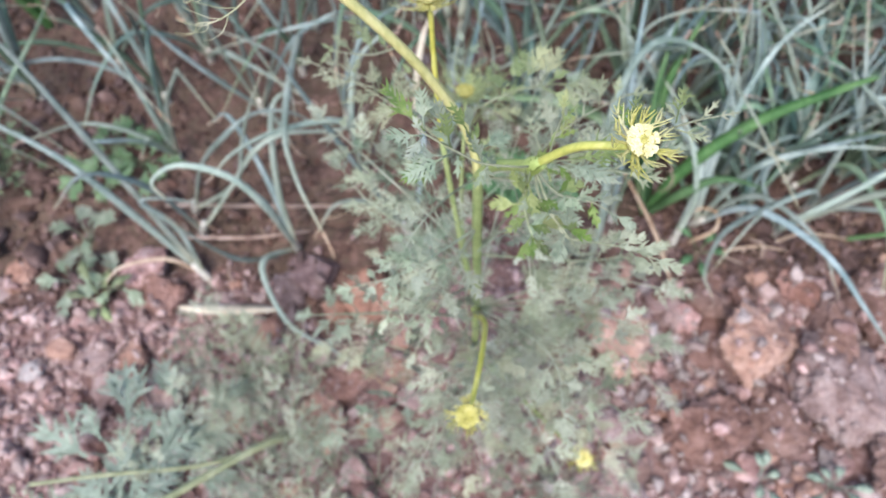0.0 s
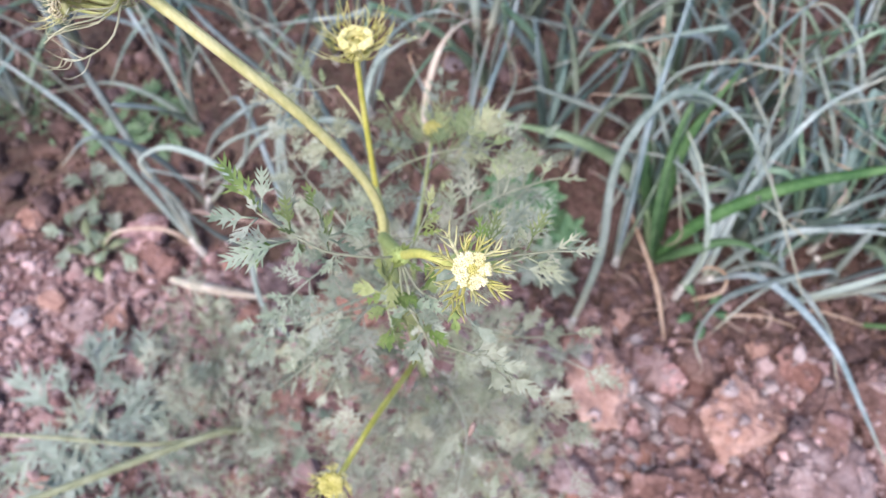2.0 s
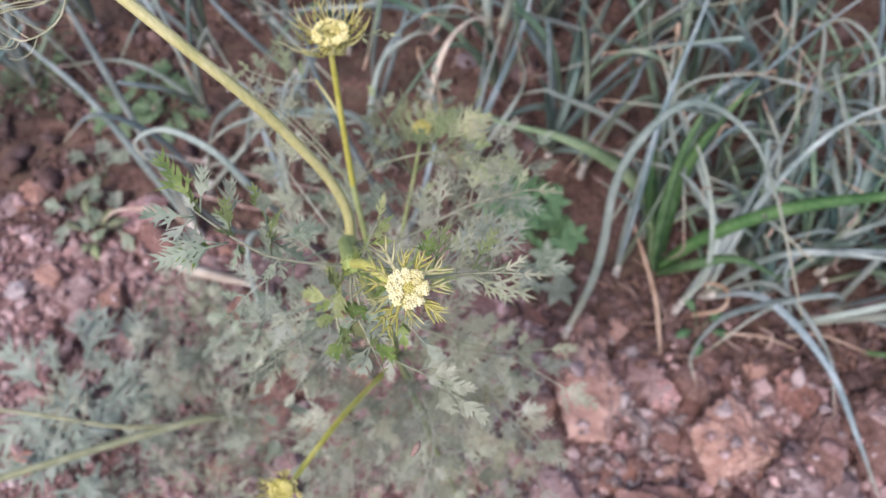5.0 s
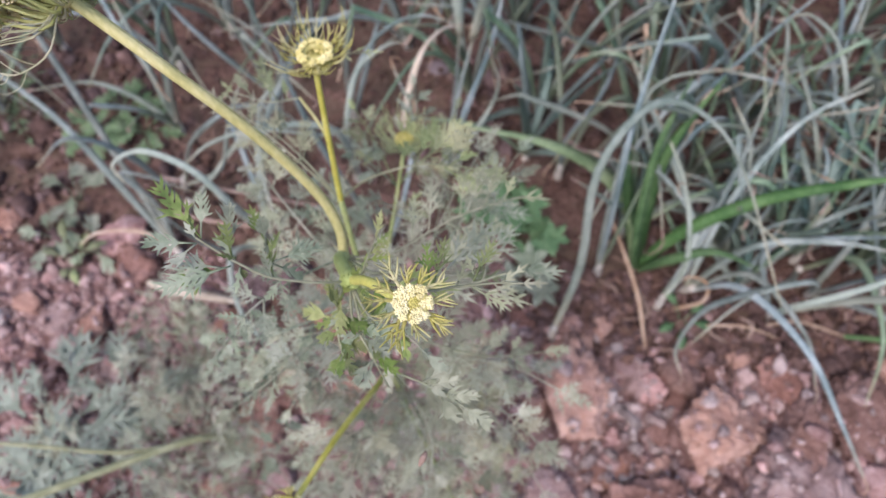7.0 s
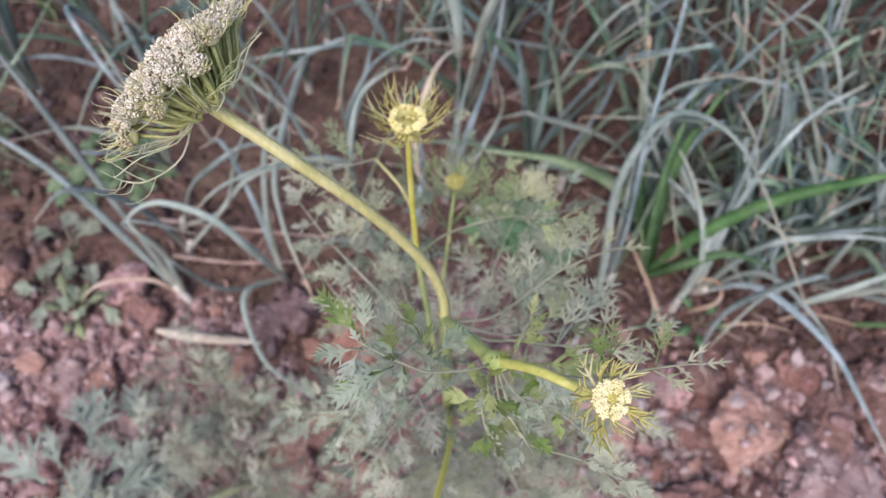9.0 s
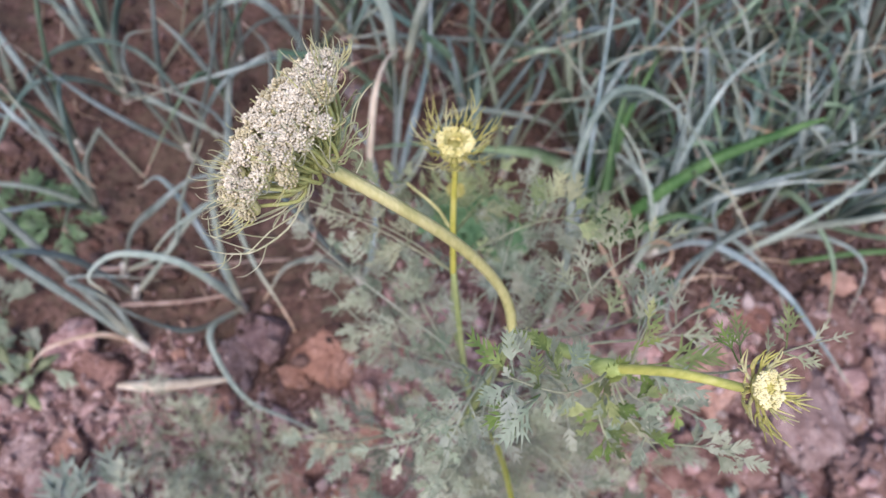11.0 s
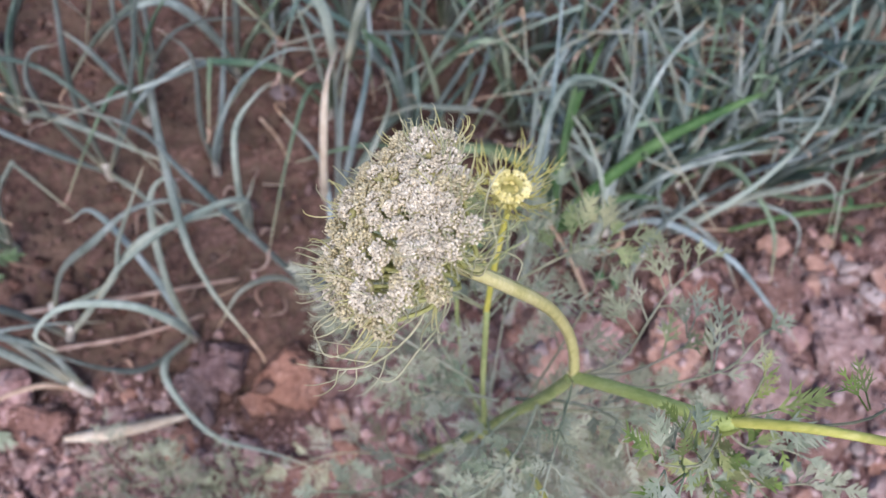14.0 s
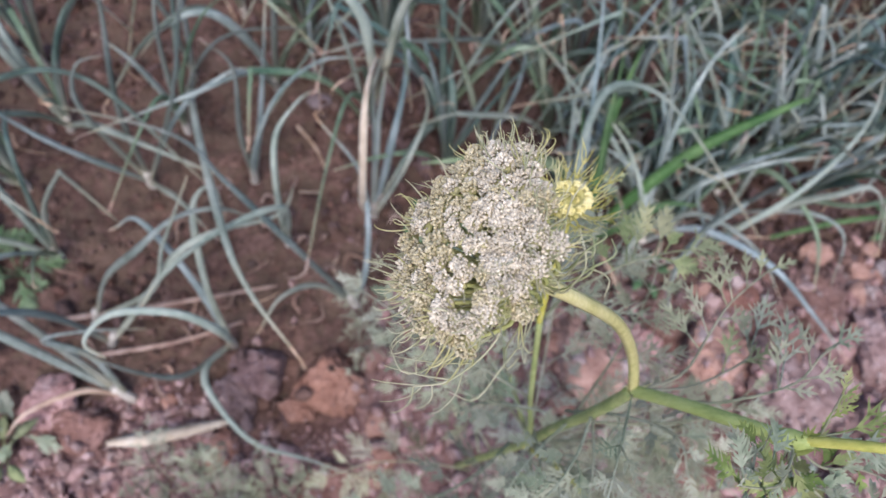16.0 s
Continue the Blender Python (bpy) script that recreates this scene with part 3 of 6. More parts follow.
scatter("fine_gravel", "fine pinkish soil crumbs", 15500, ((-0.85, 0.95), (-0.05, 0.52)), (0.0013, 0.004), M_GRAVEL, TINY, lambda x, y: 1 - bed(x, y) * 0.95)
scatter("soil_crumbs", "small brown crumbs of moist soil", 22000, ((-0.9, 1.3), (0.36, 1.35)), (0.0014, 0.009), M_CRUMB, TINY, lambda x, y: (0.25 + 0.75 * max(0, noise.noise((x * 6, y * 6, 9.0)) + 0.3)) * (0.15 + bed(x, y)))


# ---- onions ----
def onion_radius(r0, neck=1.0):
    return lambda u: r0 * (neck * 0.85 + 0.3 * math.sin(math.pi * min(1, u * 1.4))) * (1 - u ** 2.2) ** 0.75 + 0.0006


def onion_leaf(points, r0, parent, mat=None, name="leaf", label="", flat=0.62):
    sh = Shape()
    wob, ph = rng.uniform(0.04, 0.12), rng.uniform(0, 6)
    grow = onion_radius(r0)
    sh.tube(smooth_path(points, 24), lambda u: grow(u) * (1 + wob * math.sin(17 * u + ph)), 8, flat)
    ob = part(name, sh, mat or M_ONION, parent, label)
    at = ob.data.attributes.new("along", "FLOAT", "POINT")
    at.data.foreach_set("value", [(i // 8) / 24 for i in range(len(sh.v))])
    return ob


def dry_tip(tip, d, r0, parent):
    """A shrivelled leaf end that hooks over and hangs."""
    ln = rng.uniform(0.010, 0.034)
    s = d.cross(Vector((0, 0, 1)))
    s = (s.normalized() if s.length > 1e-4 else d.orthogonal().normalized()) * rng.uniform(-0.9, 0.9)
    down = Vector((0, 0, -1))
    hang = rng.uniform(0.2, 1.0)
    pts = [tip - d * 0.005, tip + d * ln * 0.35, tip + d * ln * 0.6 + (s * 0.3 + down * hang * 0.2) * ln, tip + d * ln * 0.6 + (s * 0.7 + down * hang * 0.6) * ln, tip + d * ln * 0.35 + (s * 0.9 + down * hang) * ln]
    sh = Shape()
    sh.tube(smooth_path(pts, 12), lambda u: r0 * (1 - 0.6 * u) * (1 + 0.25 * math.sin(23 * u)), 6, 0.5)
    part("withered_tip", sh, M_STRAW if rng.random() < 0.55 else M_STALK, parent, "withered straw-coloured leaf tip")


def hero_onion(base, leaves, label="", thin=0.62):
    at = Vector((base[0], base[1], height(base[0], base[1]) - 0.004))
    ob = thing("onion_plant", at, label or "green onion with drooping blue-grey tubular leaves", "onion plant", "onions in the bed")
    lean = (Vector(leaves[0][0][min(1, len(leaves[0][0]) - 1)]) - at).normalized()
    sh = Shape()
    lean = (lean + Vector((0, 0, 0.55))).normalized()
    sh.tube(smooth_path([Vector((0, 0, -0.012)) - lean * 0.004, lean * 0.010, lean * 0.034], 8), lambda u: 0.0068 - 0.0028 * u, 10)
    part("neck", sh, M_WHITE, ob, "white leaf sheath at the soil")
    for pts, r0, mat in leaves:
        p = local(pts, at)
        if (Vector(pts[0]) - at).length < 0.05:
            p[0] = lean * 0.012
        leaf = onion_leaf(p, r0 * thin, ob, mat)
        tip, prev = p[-1], p[-2]
        if mat is not M_STRAW and rng.random() < 0.75:
            d = (tip - prev).normalized()
            dry_tip(tip, d, rng.uniform(0.0009, 0.0016), leaf)
    return ob


O, OP, ST = M_ONION, M_ONION_PALE, M_STRAW
hero_onion((-0.158, 0.452), [
    ([(-0.16, 0.452, 0), (-0.150, 0.424, .11), (-0.147, 0.403, .2), (-0.170, 0.408, .25), (-0.213, 0.414, .265), (-0.235, 0.397, .265), (-0.224, 0.384, .255)], 0.005, OP),
    ([(-0.168, 0.444, 0), (-0.184, 0.417, .05), (-0.182, 0.382, .06), (-0.153, 0.327, .05), (-0.102, 0.294, .04), (-0.061, 0.266, .02)], 0.0045, OP),
    ([(-0.158, 0.45, 0), (-0.161, 0.487, .1), (-0.15, 0.535, .18), (-0.126, 0.545, .2), (-0.121, 0.52, .18)], 0.0045, OP),
    ([(-0.17, 0.44, .005), (-0.205, 0.415, .05), (-0.245, 0.42, .09), (-0.285, 0.445, .12)], 0.0048, O),
    ([(-0.158, 0.45, 0), (-0.17, 0.49, .10), (-0.20, 0.54, .17), (-0.23, 0.55, .15)], 0.005, O)],
    "onion with a pale curling leaf beside a cracked clod")
hero_onion((-0.135, 0.843), [
    ([(-0.135, 0.843, 0), (-0.135, 0.705, .12), (-0.124, 0.492, .22), (-0.113, 0.426, .21), (-0.089, 0.374, .175)], 0.0052, OP),
    ([(-0.135, 0.843, 0), (-0.12, 0.86, .12), (-0.09, 0.90, .24)], 0.005, O),
    ([(-0.135, 0.843, 0), (-0.15, 0.86, .12), (-0.21, 0.89, .22)], 0.005, O)])
hero_onion((-0.008, 0.458), [
    ([(-0.011, 0.46, 0), (-0.033, 0.473, .06), (-0.077, 0.502, .16), (-0.114, 0.548, .2), (-0.153, 0.611, .2), (-0.266, 0.688, .18)], 0.0052, O),
    ([(-0.008, 0.458, 0), (0.01, 0.48, .08), (0.02, 0.54, .16), (-0.01, 0.60, .19)], 0.005, O),
    ([(-0.008, 0.458, 0), (-0.05, 0.47, .07), (-0.09, 0.455, .1), (-0.12, 0.44, .06)], 0.004, OP)])
hero_onion((-0.290, 0.490), [
    ([(-0.298, 0.493, 0), (-0.227, 0.497, .08), (-0.181, 0.51, .14), (-0.137, 0.512, .17), (-0.072, 0.52, .16), (-0.048, 0.562, .14)], 0.0055, OP),
    ([(-0.29, 0.49, 0), (-0.32, 0.50, .1), (-0.37, 0.49, .15), (-0.41, 0.46, .13)], 0.005, O)])
hero_onion((-0.272, 0.419), [
    ([(-0.272, 0.419, 0), (-0.333, 0.469, .06), (-0.411, 0.529, .12), (-0.475, 0.56, .16), (-0.56, 0.60, .18)], 0.006, O),
    ([(-0.272, 0.419, 0), (-0.354, 0.516, .12), (-0.444, 0.619, .22), (-0.50, 0.67, .26)], 0.0055, O),
    ([(-0.272, 0.419, 0), (-0.285, 0.45, .08), (-0.31, 0.46, .13), (-0.27, 0.455, .14), (-0.22, 0.45, .12)], 0.0048, O),
    ([(-0.272, 0.419, 0), (-0.31, 0.43, .04), (-0.36, 0.42, .05), (-0.385, 0.405, .04)], 0.0032, ST)],
    "onion with straight blue-grey leaves and a yellowed one")
hero_onion((-0.215, 0.686), [
    ([(-0.225, 0.688, 0), (-0.21, 0.703, .14), (-0.188, 0.742, .25), (-0.18, 0.79, .33)], 0.005, O),
    ([(-0.219, 0.686, 0), (-0.153, 0.688, .15), (-0.115, 0.717, .26), (-0.10, 0.75, .33)], 0.0052, O),
    ([(-0.228, 0.689, 0), (-0.251, 0.72, .12), (-0.236, 0.729, .18), (-0.208, 0.738, .18)], 0.0042, O),
    ([(-0.212, 0.684, 0), (-0.153, 0.709, .1), (-0.09, 0.719, .14), (-0.061, 0.728, .13)], 0.004, O),
    ([(-0.216, 0.681, 0), (-0.178, 0.623, .05), (-0.154, 0.573, .06)], 0.0045, OP),
    ([(-0.216, 0.681, 0), (-0.28, 0.68, .12), (-0.33, 0.69, .22)], 0.005, O)])
hero_onion((-0.09, 0.66), [
    ([(-0.082, 0.648, 0), (-0.081, 0.648, .08), (-0.044, 0.661, .16), (0.009, 0.666, .2), (0.063, 0.665, .19)], 0.0055, O),
    ([(-0.09, 0.66, 0), (-0.092, 0.676, .08), (-0.082, 0.717, .15), (-0.107, 0.761, .15)], 0.005, O),
    ([(-0.09, 0.66, 0), (-0.06, 0.70, .1), (-0.03, 0.76, .2)], 0.005, O)])
hero_onion((0.045, 0.57), [
    ([(0.05, 0.575, 0), (0.06, 0.62, .1), (0.078, 0.652, .2)], 0.0055, O),
    ([(0.076, 0.650, .19), (0.09, 0.660, .25), (0.107, 0.665, .3), (0.117, 0.683, .34), (0.133, 0.715, .40)], 0.0115, OP),
    ([(0.045, 0.57, 0), (0.020, 0.532, .11), (0.015, 0.520, .2), (0.027, 0.560, .25), (0.044, 0.602, .248), (0.067, 0.655, .205)], 0.0058, M_BLEACHED),
    ([(0.045, 0.57, 0), (0.07, 0.60, .1), (0.10, 0.65, .2), (0.11, 0.73, .27)], 0.006, O),
    ([(0.05, 0.575, 0), (0.058, 0.62, .1), (0.06, 0.655, .2)], 0.0055, O),
    ([(0.061, 0.652, .19), (0.055, 0.662, .25), (0.038, 0.668, .29), (0.024, 0.69, .325), (0.004, 0.722, .37)], 0.0100, OP),
    ([(0.045, 0.57, 0), (0.08, 0.58, .08), (0.11, 0.60, .16), (0.10, 0.60, .22)], 0.005, OP)],
    "tall onion with upright leaves and one bleached straw-coloured leaf")
hero_onion((-0.300, 0.522), [
    ([(-0.300, 0.522, 0.000), (-0.257, 0.522, 0.100), (-0.208, 0.511, 0.170), (-0.163, 0.520, 0.200), (-0.120, 0.523, 0.190), (-0.088, 0.516, 0.150)], 0.0055, O),
    ([(-0.300, 0.522, 0.000), (-0.216, 0.502, 0.090), (-0.188, 0.510, 0.160), (-0.163, 0.510, 0.220), (-0.139, 0.524, 0.260)], 0.005, OP)],
    "onion with pale blue-grey arching leaves behind the carrot")
hero_onion((0.332, 0.418), [
    ([(0.332, 0.418, 0), (0.347, 0.444, .07), (0.341, 0.476, .12), (0.29, 0.503, .17), (0.23, 0.495, .2)], 0.0062, O),
    ([(0.332, 0.418, 0), (0.352, 0.46, .1), (0.375, 0.52, .17), (0.40, 0.60, .22)], 0.005, O),
    ([(0.332, 0.418, 0), (0.345, 0.445, .08), (0.32, 0.50, .16), (0.28, 0.56, .2)], 0.0042, OP)],
    "onion with blue-grey leaves leaning over bare soil")
hero_onion((0.203, 0.362), [
    ([(0.203, 0.36, 0), (0.218, 0.408, .12), (0.215, 0.461, .23), (0.263, 0.523, .26), (0.319, 0.516, .25), (0.361, 0.472, .22), (0.397, 0.356, .187)], 0.0058, OP)],
    "onion with one long arching leaf bleached towards its tip")
hero_onion((0.258, 0.455), [
    ([(0.258, 0.455, 0), (0.25, 0.47, .13), (0.245, 0.51, .25), (0.265, 0.60, .34), (0.27, 0.68, .38)], 0.0055, O),
    ([(0.258, 0.455, 0), (0.25, 0.49, .12), (0.27, 0.57, .22), (0.36, 0.61, .22)], 0.005, OP),
    ([(0.258, 0.455, 0), (0.27, 0.48, .12), (0.30, 0.55, .2), (0.31, 0.60, .12)], 0.0045, M_ONION_GREEN)])
hero_onion((0.363, 0.445), [
    ([(0.363, 0.445, 0), (0.405, 0.418, .08), (0.459, 0.347, .1), (0.497, 0.276, .08), (0.523, 0.227, .06)], 0.0058, O),
    ([(0.363, 0.445, 0), (0.41, 0.46, .1), (0.48, 0.45, .15), (0.56, 0.44, .15)], 0.0055, O),
    ([(0.363, 0.445, 0), (0.42, 0.44, .07), (0.47, 0.37, .08), (0.49, 0.32, .05)], 0.0045, O),
    ([(0.363, 0.445, 0), (0.38, 0.50, .12), (0.43, 0.56, .2), (0.50, 0.60, .22)], 0.0055, O)])
hero_onion((0.52, 0.455), [
    ([(0.53, 0.454, 0), (0.50, 0.44, .06), (0.463, 0.423, .1), (0.411, 0.406, .08), (0.361, 0.363, .03)], 0.0055, O),
    ([(0.52, 0.455, 0), (0.55, 0.44, .1), (0.60, 0.43, .14), (0.65, 0.44, .13)], 0.0055, O),
    ([(0.52, 0.455, 0), (0.56, 0.40, .08), (0.60, 0.36, .07), (0.58, 0.31, .03)], 0.0045, O),
    ([(0.52, 0.455, 0), (0.55, 0.52, .14), (0.60, 0.60, .22)], 0.0055, O),
    ([(0.52, 0.455, 0), (0.53, 0.50, .14), (0.51, 0.56, .24)], 0.0055, O)])


hero_onion((0.368, 0.459), [
    ([(0.368, 0.459, 0), (0.362, 0.490, .08), (0.373, 0.514, .12), (0.397, 0.547, .16), (0.433, 0.570, .19), (0.499, 0.586, .20)], 0.0062, O),
    ([(0.368, 0.459, 0), (0.354, 0.489, .08), (0.312, 0.532, .15), (0.275, 0.579, .19), (0.253, 0.635, .20)], 0.0056, OP),
    ([(0.361, 0.482, 0), (0.342, 0.495, .05), (0.312, 0.524, .09)], 0.0042, M_ONION_GREEN),
    ([(0.368, 0.465, 0), (0.374, 0.525, .10), (0.330, 0.539, .12)], 0.0045, O)], "onion with long leaves leaning both ways over grass")
hero_onion((0.444, 0.592), [
    ([(0.444, 0.592, 0), (0.404, 0.597, .08), (0.402, 0.620, .15), (0.433, 0.637, .19), (0.498, 0.645, .20)], 0.0056, O),
    ([(0.444, 0.592, 0), (0.450, 0.598, .06), (0.434, 0.623, .15), (0.423, 0.645, .20), (0.408, 0.658, .24), (0.399, 0.661, .24)], 0.0062, OP),
    ([(0.453, 0.600, 0), (0.432, 0.648, .06), (0.389, 0.668, .14), (0.346, 0.673, .20), (0.309, 0.665, .23)], 0.0068, O)], "onion with thick blue-grey leaves bent over sideways")
hero_onion((0.566, 0.547), [
    ([(0.566, 0.547, 0), (0.517, 0.599, .07), (0.510, 0.614, .12), (0.496, 0.630, .18), (0.469, 0.660, .22), (0.434, 0.672, .24), (0.419, 0.677, .23)], 0.0056, OP),
    ([(0.562, 0.514, 0), (0.541, 0.536, .06), (0.530, 0.569, .12), (0.526, 0.602, .16)], 0.005, M_ONION_GREEN),
    ([(0.575, 0.530, 0), (0.529, 0.502, .05), (0.456, 0.513, .07), (0.381, 0.511, .08)], 0.0055, O)])
hero_onion((0.202, 0.590), [
    ([(0.202, 0.590, 0), (0.204, 0.600, .08), (0.234, 0.626, .14), (0.246, 0.650, .20), (0.260, 0.654, .22)], 0.006, O),
    ([(0.202, 0.590, 0), (0.190, 0.640, .10), (0.170, 0.700, .16), (0.150, 0.740, .14)], 0.0052, M_ONION_GREEN),
    ([(0.202, 0.590, 0), (0.240, 0.660, .10), (0.224, 0.676, .15), (0.186, 0.667, .18)], 0.005, M_ONION_GREEN)])


hero_onion((0.512, 0.490), [
    ([(0.512, 0.490, 0), (0.467, 0.440, .06), (0.410, 0.409, .09), (0.354, 0.378, .10), (0.330, 0.340, .08), (0.344, 0.319, .05)], 0.0052, O),
    ([(0.530, 0.500, 0), (0.535, 0.469, .08), (0.541, 0.402, .10), (0.543, 0.355, .09), (0.546, 0.309, .04)], 0.0050, M_ONION_GREEN)], "onion with leaves sagging over the dry soil")
hero_onion((-0.067, 0.560), [
    ([(-0.067, 0.560, 0), (-0.069, 0.565, .10), (-0.057, 0.608, .16), (-0.027, 0.633, .18), (-0.004, 0.654, .17)], 0.0058, OP),
    ([(-0.050, 0.552, 0), (-0.067, 0.526, .16), (-0.128, 0.496, .20), (-0.177, 0.464, .21), (-0.209, 0.445, .19)], 0.0052, OP)], "onion with pale arching leaves")
hero_onion((0.470, 0.425), [
    ([(0.470, 0.425, 0), (0.458, 0.405, .06), (0.529, 0.415, .14), (0.610, 0.458, .18), (0.667, 0.523, .20)], 0.0056, OP),
    ([(0.462, 0.450, 0), (0.436, 0.468, .09), (0.518, 0.460, .15), (0.603, 0.459, .17)], 0.0056, O),
    ([(0.475, 0.430, 0), (0.522, 0.409, .10), (0.557, 0.394, .14), (0.591, 0.390, .15), (0.617, 0.373, .13), (0.619, 0.343, .09)], 0.0062, OP)], "onion with blue-grey leaves, one hooked at its tip")
hero_onion((0.612, 0.464), [
    ([(0.612, 0.464, 0), (0.574, 0.466, .06), (0.533, 0.485, .13), (0.498, 0.510, .20), (0.479, 0.530, .25)], 0.0054, O),
    ([(0.625, 0.450, 0), (0.641, 0.400, .06), (0.673, 0.383, .10), (0.720, 0.385, .12)], 0.0052, M_ONION_GREEN)])
hero_onion((0.401, 0.508), [
    ([(0.401, 0.508, 0), (0.318, 0.539, .10), (0.285, 0.555, .15), (0.264, 0.586, .20), (0.258, 0.622, .25)], 0.0058, OP),
    ([(0.401, 0.508, 0), (0.420, 0.560, .12), (0.400, 0.640, .20)], 0.0055, M_ONION_GREEN)])


LEAF_MIX = [M_ONION] * 8 + [M_ONION_GREEN] * 6 + [M_ONION_PALE] * 5 + [M_ONION_SHADED] * 6


def random_onion(x, y, size, seed):
    r = random.Random(seed)
    leaves = []
    heading = r.uniform(0, 6.28)
    b = Vector((x, y, 0))
    lush = 3 if x > 0.1 else 0
    for k in range(r.randint(5, 7) + lush):
        a = heading + k * 2.4 + r.uniform(-0.5, 0.5)
        d = Vector((math.cos(a), math.sin(a), 0))
        side = Vector((-d.y, d.x, 0)) * r.uniform(-0.9, 0.9)
        kind = r.random()
        up = Vector((0, 0, 1))
        if kind < 0.38:
            reach, tall = size * r.uniform(0.2, 0.55), size * r.uniform(0.75, 1.1)
            pts = [b, b + d * reach * 0.2 + up * tall * 0.4, b + (d + side * 0.3) * reach * 0.6 + up * tall * 0.8, b + (d + side * 0.6) * reach + up * tall]
        elif kind < 0.62:
            reach, tall = size * r.uniform(0.4, 0.9), size * r.uniform(0.5, 0.9)
            drop = r.uniform(0.3, 0.9)
            pts = [b, b + d * reach * 0.15 + up * tall * 0.5, b + (d + side * 0.3) * reach * 0.45 + up * tall * 0.95, b + (d + side * 0.7) * reach * 0.8 + up * tall * (1 - drop * 0.3), b + (d + side) * reach * 1.1 + up * tall * (1 - drop)]
        elif kind < 0.76:
            reach, tall = size * r.uniform(0.7, 1.1), size * r.uniform(0.3, 0.6)
            pts = [b, b + d * reach * 0.3 + up * tall * 0.7, b + (d + side * 0.3) * reach * 0.65 + up * tall, b + (d + side * 0.8) * reach + up * tall * r.uniform(0.6, 1.3)]
        else:
            reach, tall = size * r.uniform(0.3, 0.6), size * r.uniform(0.6, 0.95)
            bend = b + (d + side * 0.2) * reach + up * tall
            turn = (d * r.uniform(-0.3, 0.6) + side + up * r.uniform(-0.9, -0.2)).normalized()
            kink = bend + turn * size * 0.05
            pts = [b, b + d * reach * 0.4 + up * tall * 0.6, bend - (bend - b).normalized() * size * 0.05, kink, bend + turn * size * r.uniform(0.25, 0.45)]
        if min(q.y for q in pts) < (0.43 if x < 0.6 else 0.33):
            pts = [Vector((q.x, y + abs(q.y - y), q.z)) for q in pts]
        # extra low leaves, coloured dark for the shadow deep in the plant
        if k >= 7:
            pts = [b.lerp(q, 0.75) for q in pts]
            leaves.append((pts, r.uniform(0.0065, 0.0095), M_ONION_SHADED))
        else:
            leaves.append((pts, r.uniform(0.0040, 0.0066), r.choice(LEAF_MIX)))
    hero_onion((x, y), leaves, "", r.uniform(0.54, 0.80))


taken = [(-0.158, 0.452), (-0.008, 0.458), (-0.29, 0.49), (-0.272, 0.419), (-0.215, 0.686), (-0.09, 0.66), (0.045, 0.57), (0.332, 0.418), (0.203, 0.362), (0.258, 0.455), (0.363, 0.445), (0.52, 0.455), (-0.135, 0.843), (0.444, 0.592), (0.566, 0.547), (0.202, 0.59)]
r = random.Random(77)
for row, (y0, x_from, x_to, gap) in enumerate([(0.50, 0.40, 1.15, 0.11), (0.60, 0.16, 1.2, 0.10), (0.71, 0.10, 1.25, 0.10), (0.83, 0.02, 1.3, 0.10), (0.96, -0.1, 1.35, 0.1), (1.10, -0.3, 1.4, 0.12)]):
    x = x_from
    while x < x_to:
        px, py = x + r.uniform(-0.03, 0.03), y0 + r.uniform(-0.035, 0.035)
        if min(math.hypot(px - a, py - b) for a, b in taken) > 0.045:
            random_onion(px, py, r.uniform(0.2, 0.32), row * 100 + int(x * 1000))
        x += gap * r.uniform(0.8, 1.25)
for k, (x, y, s) in enumerate([(-0.36, 0.72, 0.27), (-0.44, 0.80, 0.3), (-0.55, 0.74, 0.3), (-0.60, 0.62, 0.3), (-0.50, 0.92, 0.3), (-0.32, 0.90, 0.27), (-0.24, 1.0, 0.28), (-0.66, 0.86, 0.3), (-0.42, 1.04, 0.28), (-0.05, 0.93, 0.27), (-0.03, 0.80, 0.26), (-0.70, 0.70, 0.3), (-0.62, 0.50, 0.27), (-0.33, 0.61, 0.2), (-0.30, 0.79, 0.26), (-0.16, 0.76, 0.22), (0.41, 0.50, 0.2), (0.47, 0.49, 0.2), (0.58, 0.50, 0.2), (0.29, 0.52, 0.2), (0.64, 0.45, 0.2), (0.43, 0.455, 0.15), (0.71, 0.46, 0.22), (0.79, 0.43, 0.22), (0.86, 0.49, 0.24), (0.76, 0.53, 0.24), (0.92, 0.43, 0.22), (0.66, 0.52, 0.22)]):
    random_onion(x, y, s, 900 + k)


# ---- grass, litter ----
def grass_plant(base, blades, label):
    at = Vector((base[0], base[1], height(*base) - 0.003))
    ob = thing("grass_plant", at, label, "grass")
    for pts, half, mat in blades:
        sh = Shape()
        sh.blade(smooth_path(local(pts, at), 20), lambda u, h=half: h * (0.55 + 0.45 * math.sin(math.pi * min(1, 0.15 + u))) * max(0.03, 1 - u ** 4) ** 0.6, Vector((0, -0.3, 1)), 0.35)
        part("blade", sh, mat, ob)
    return ob


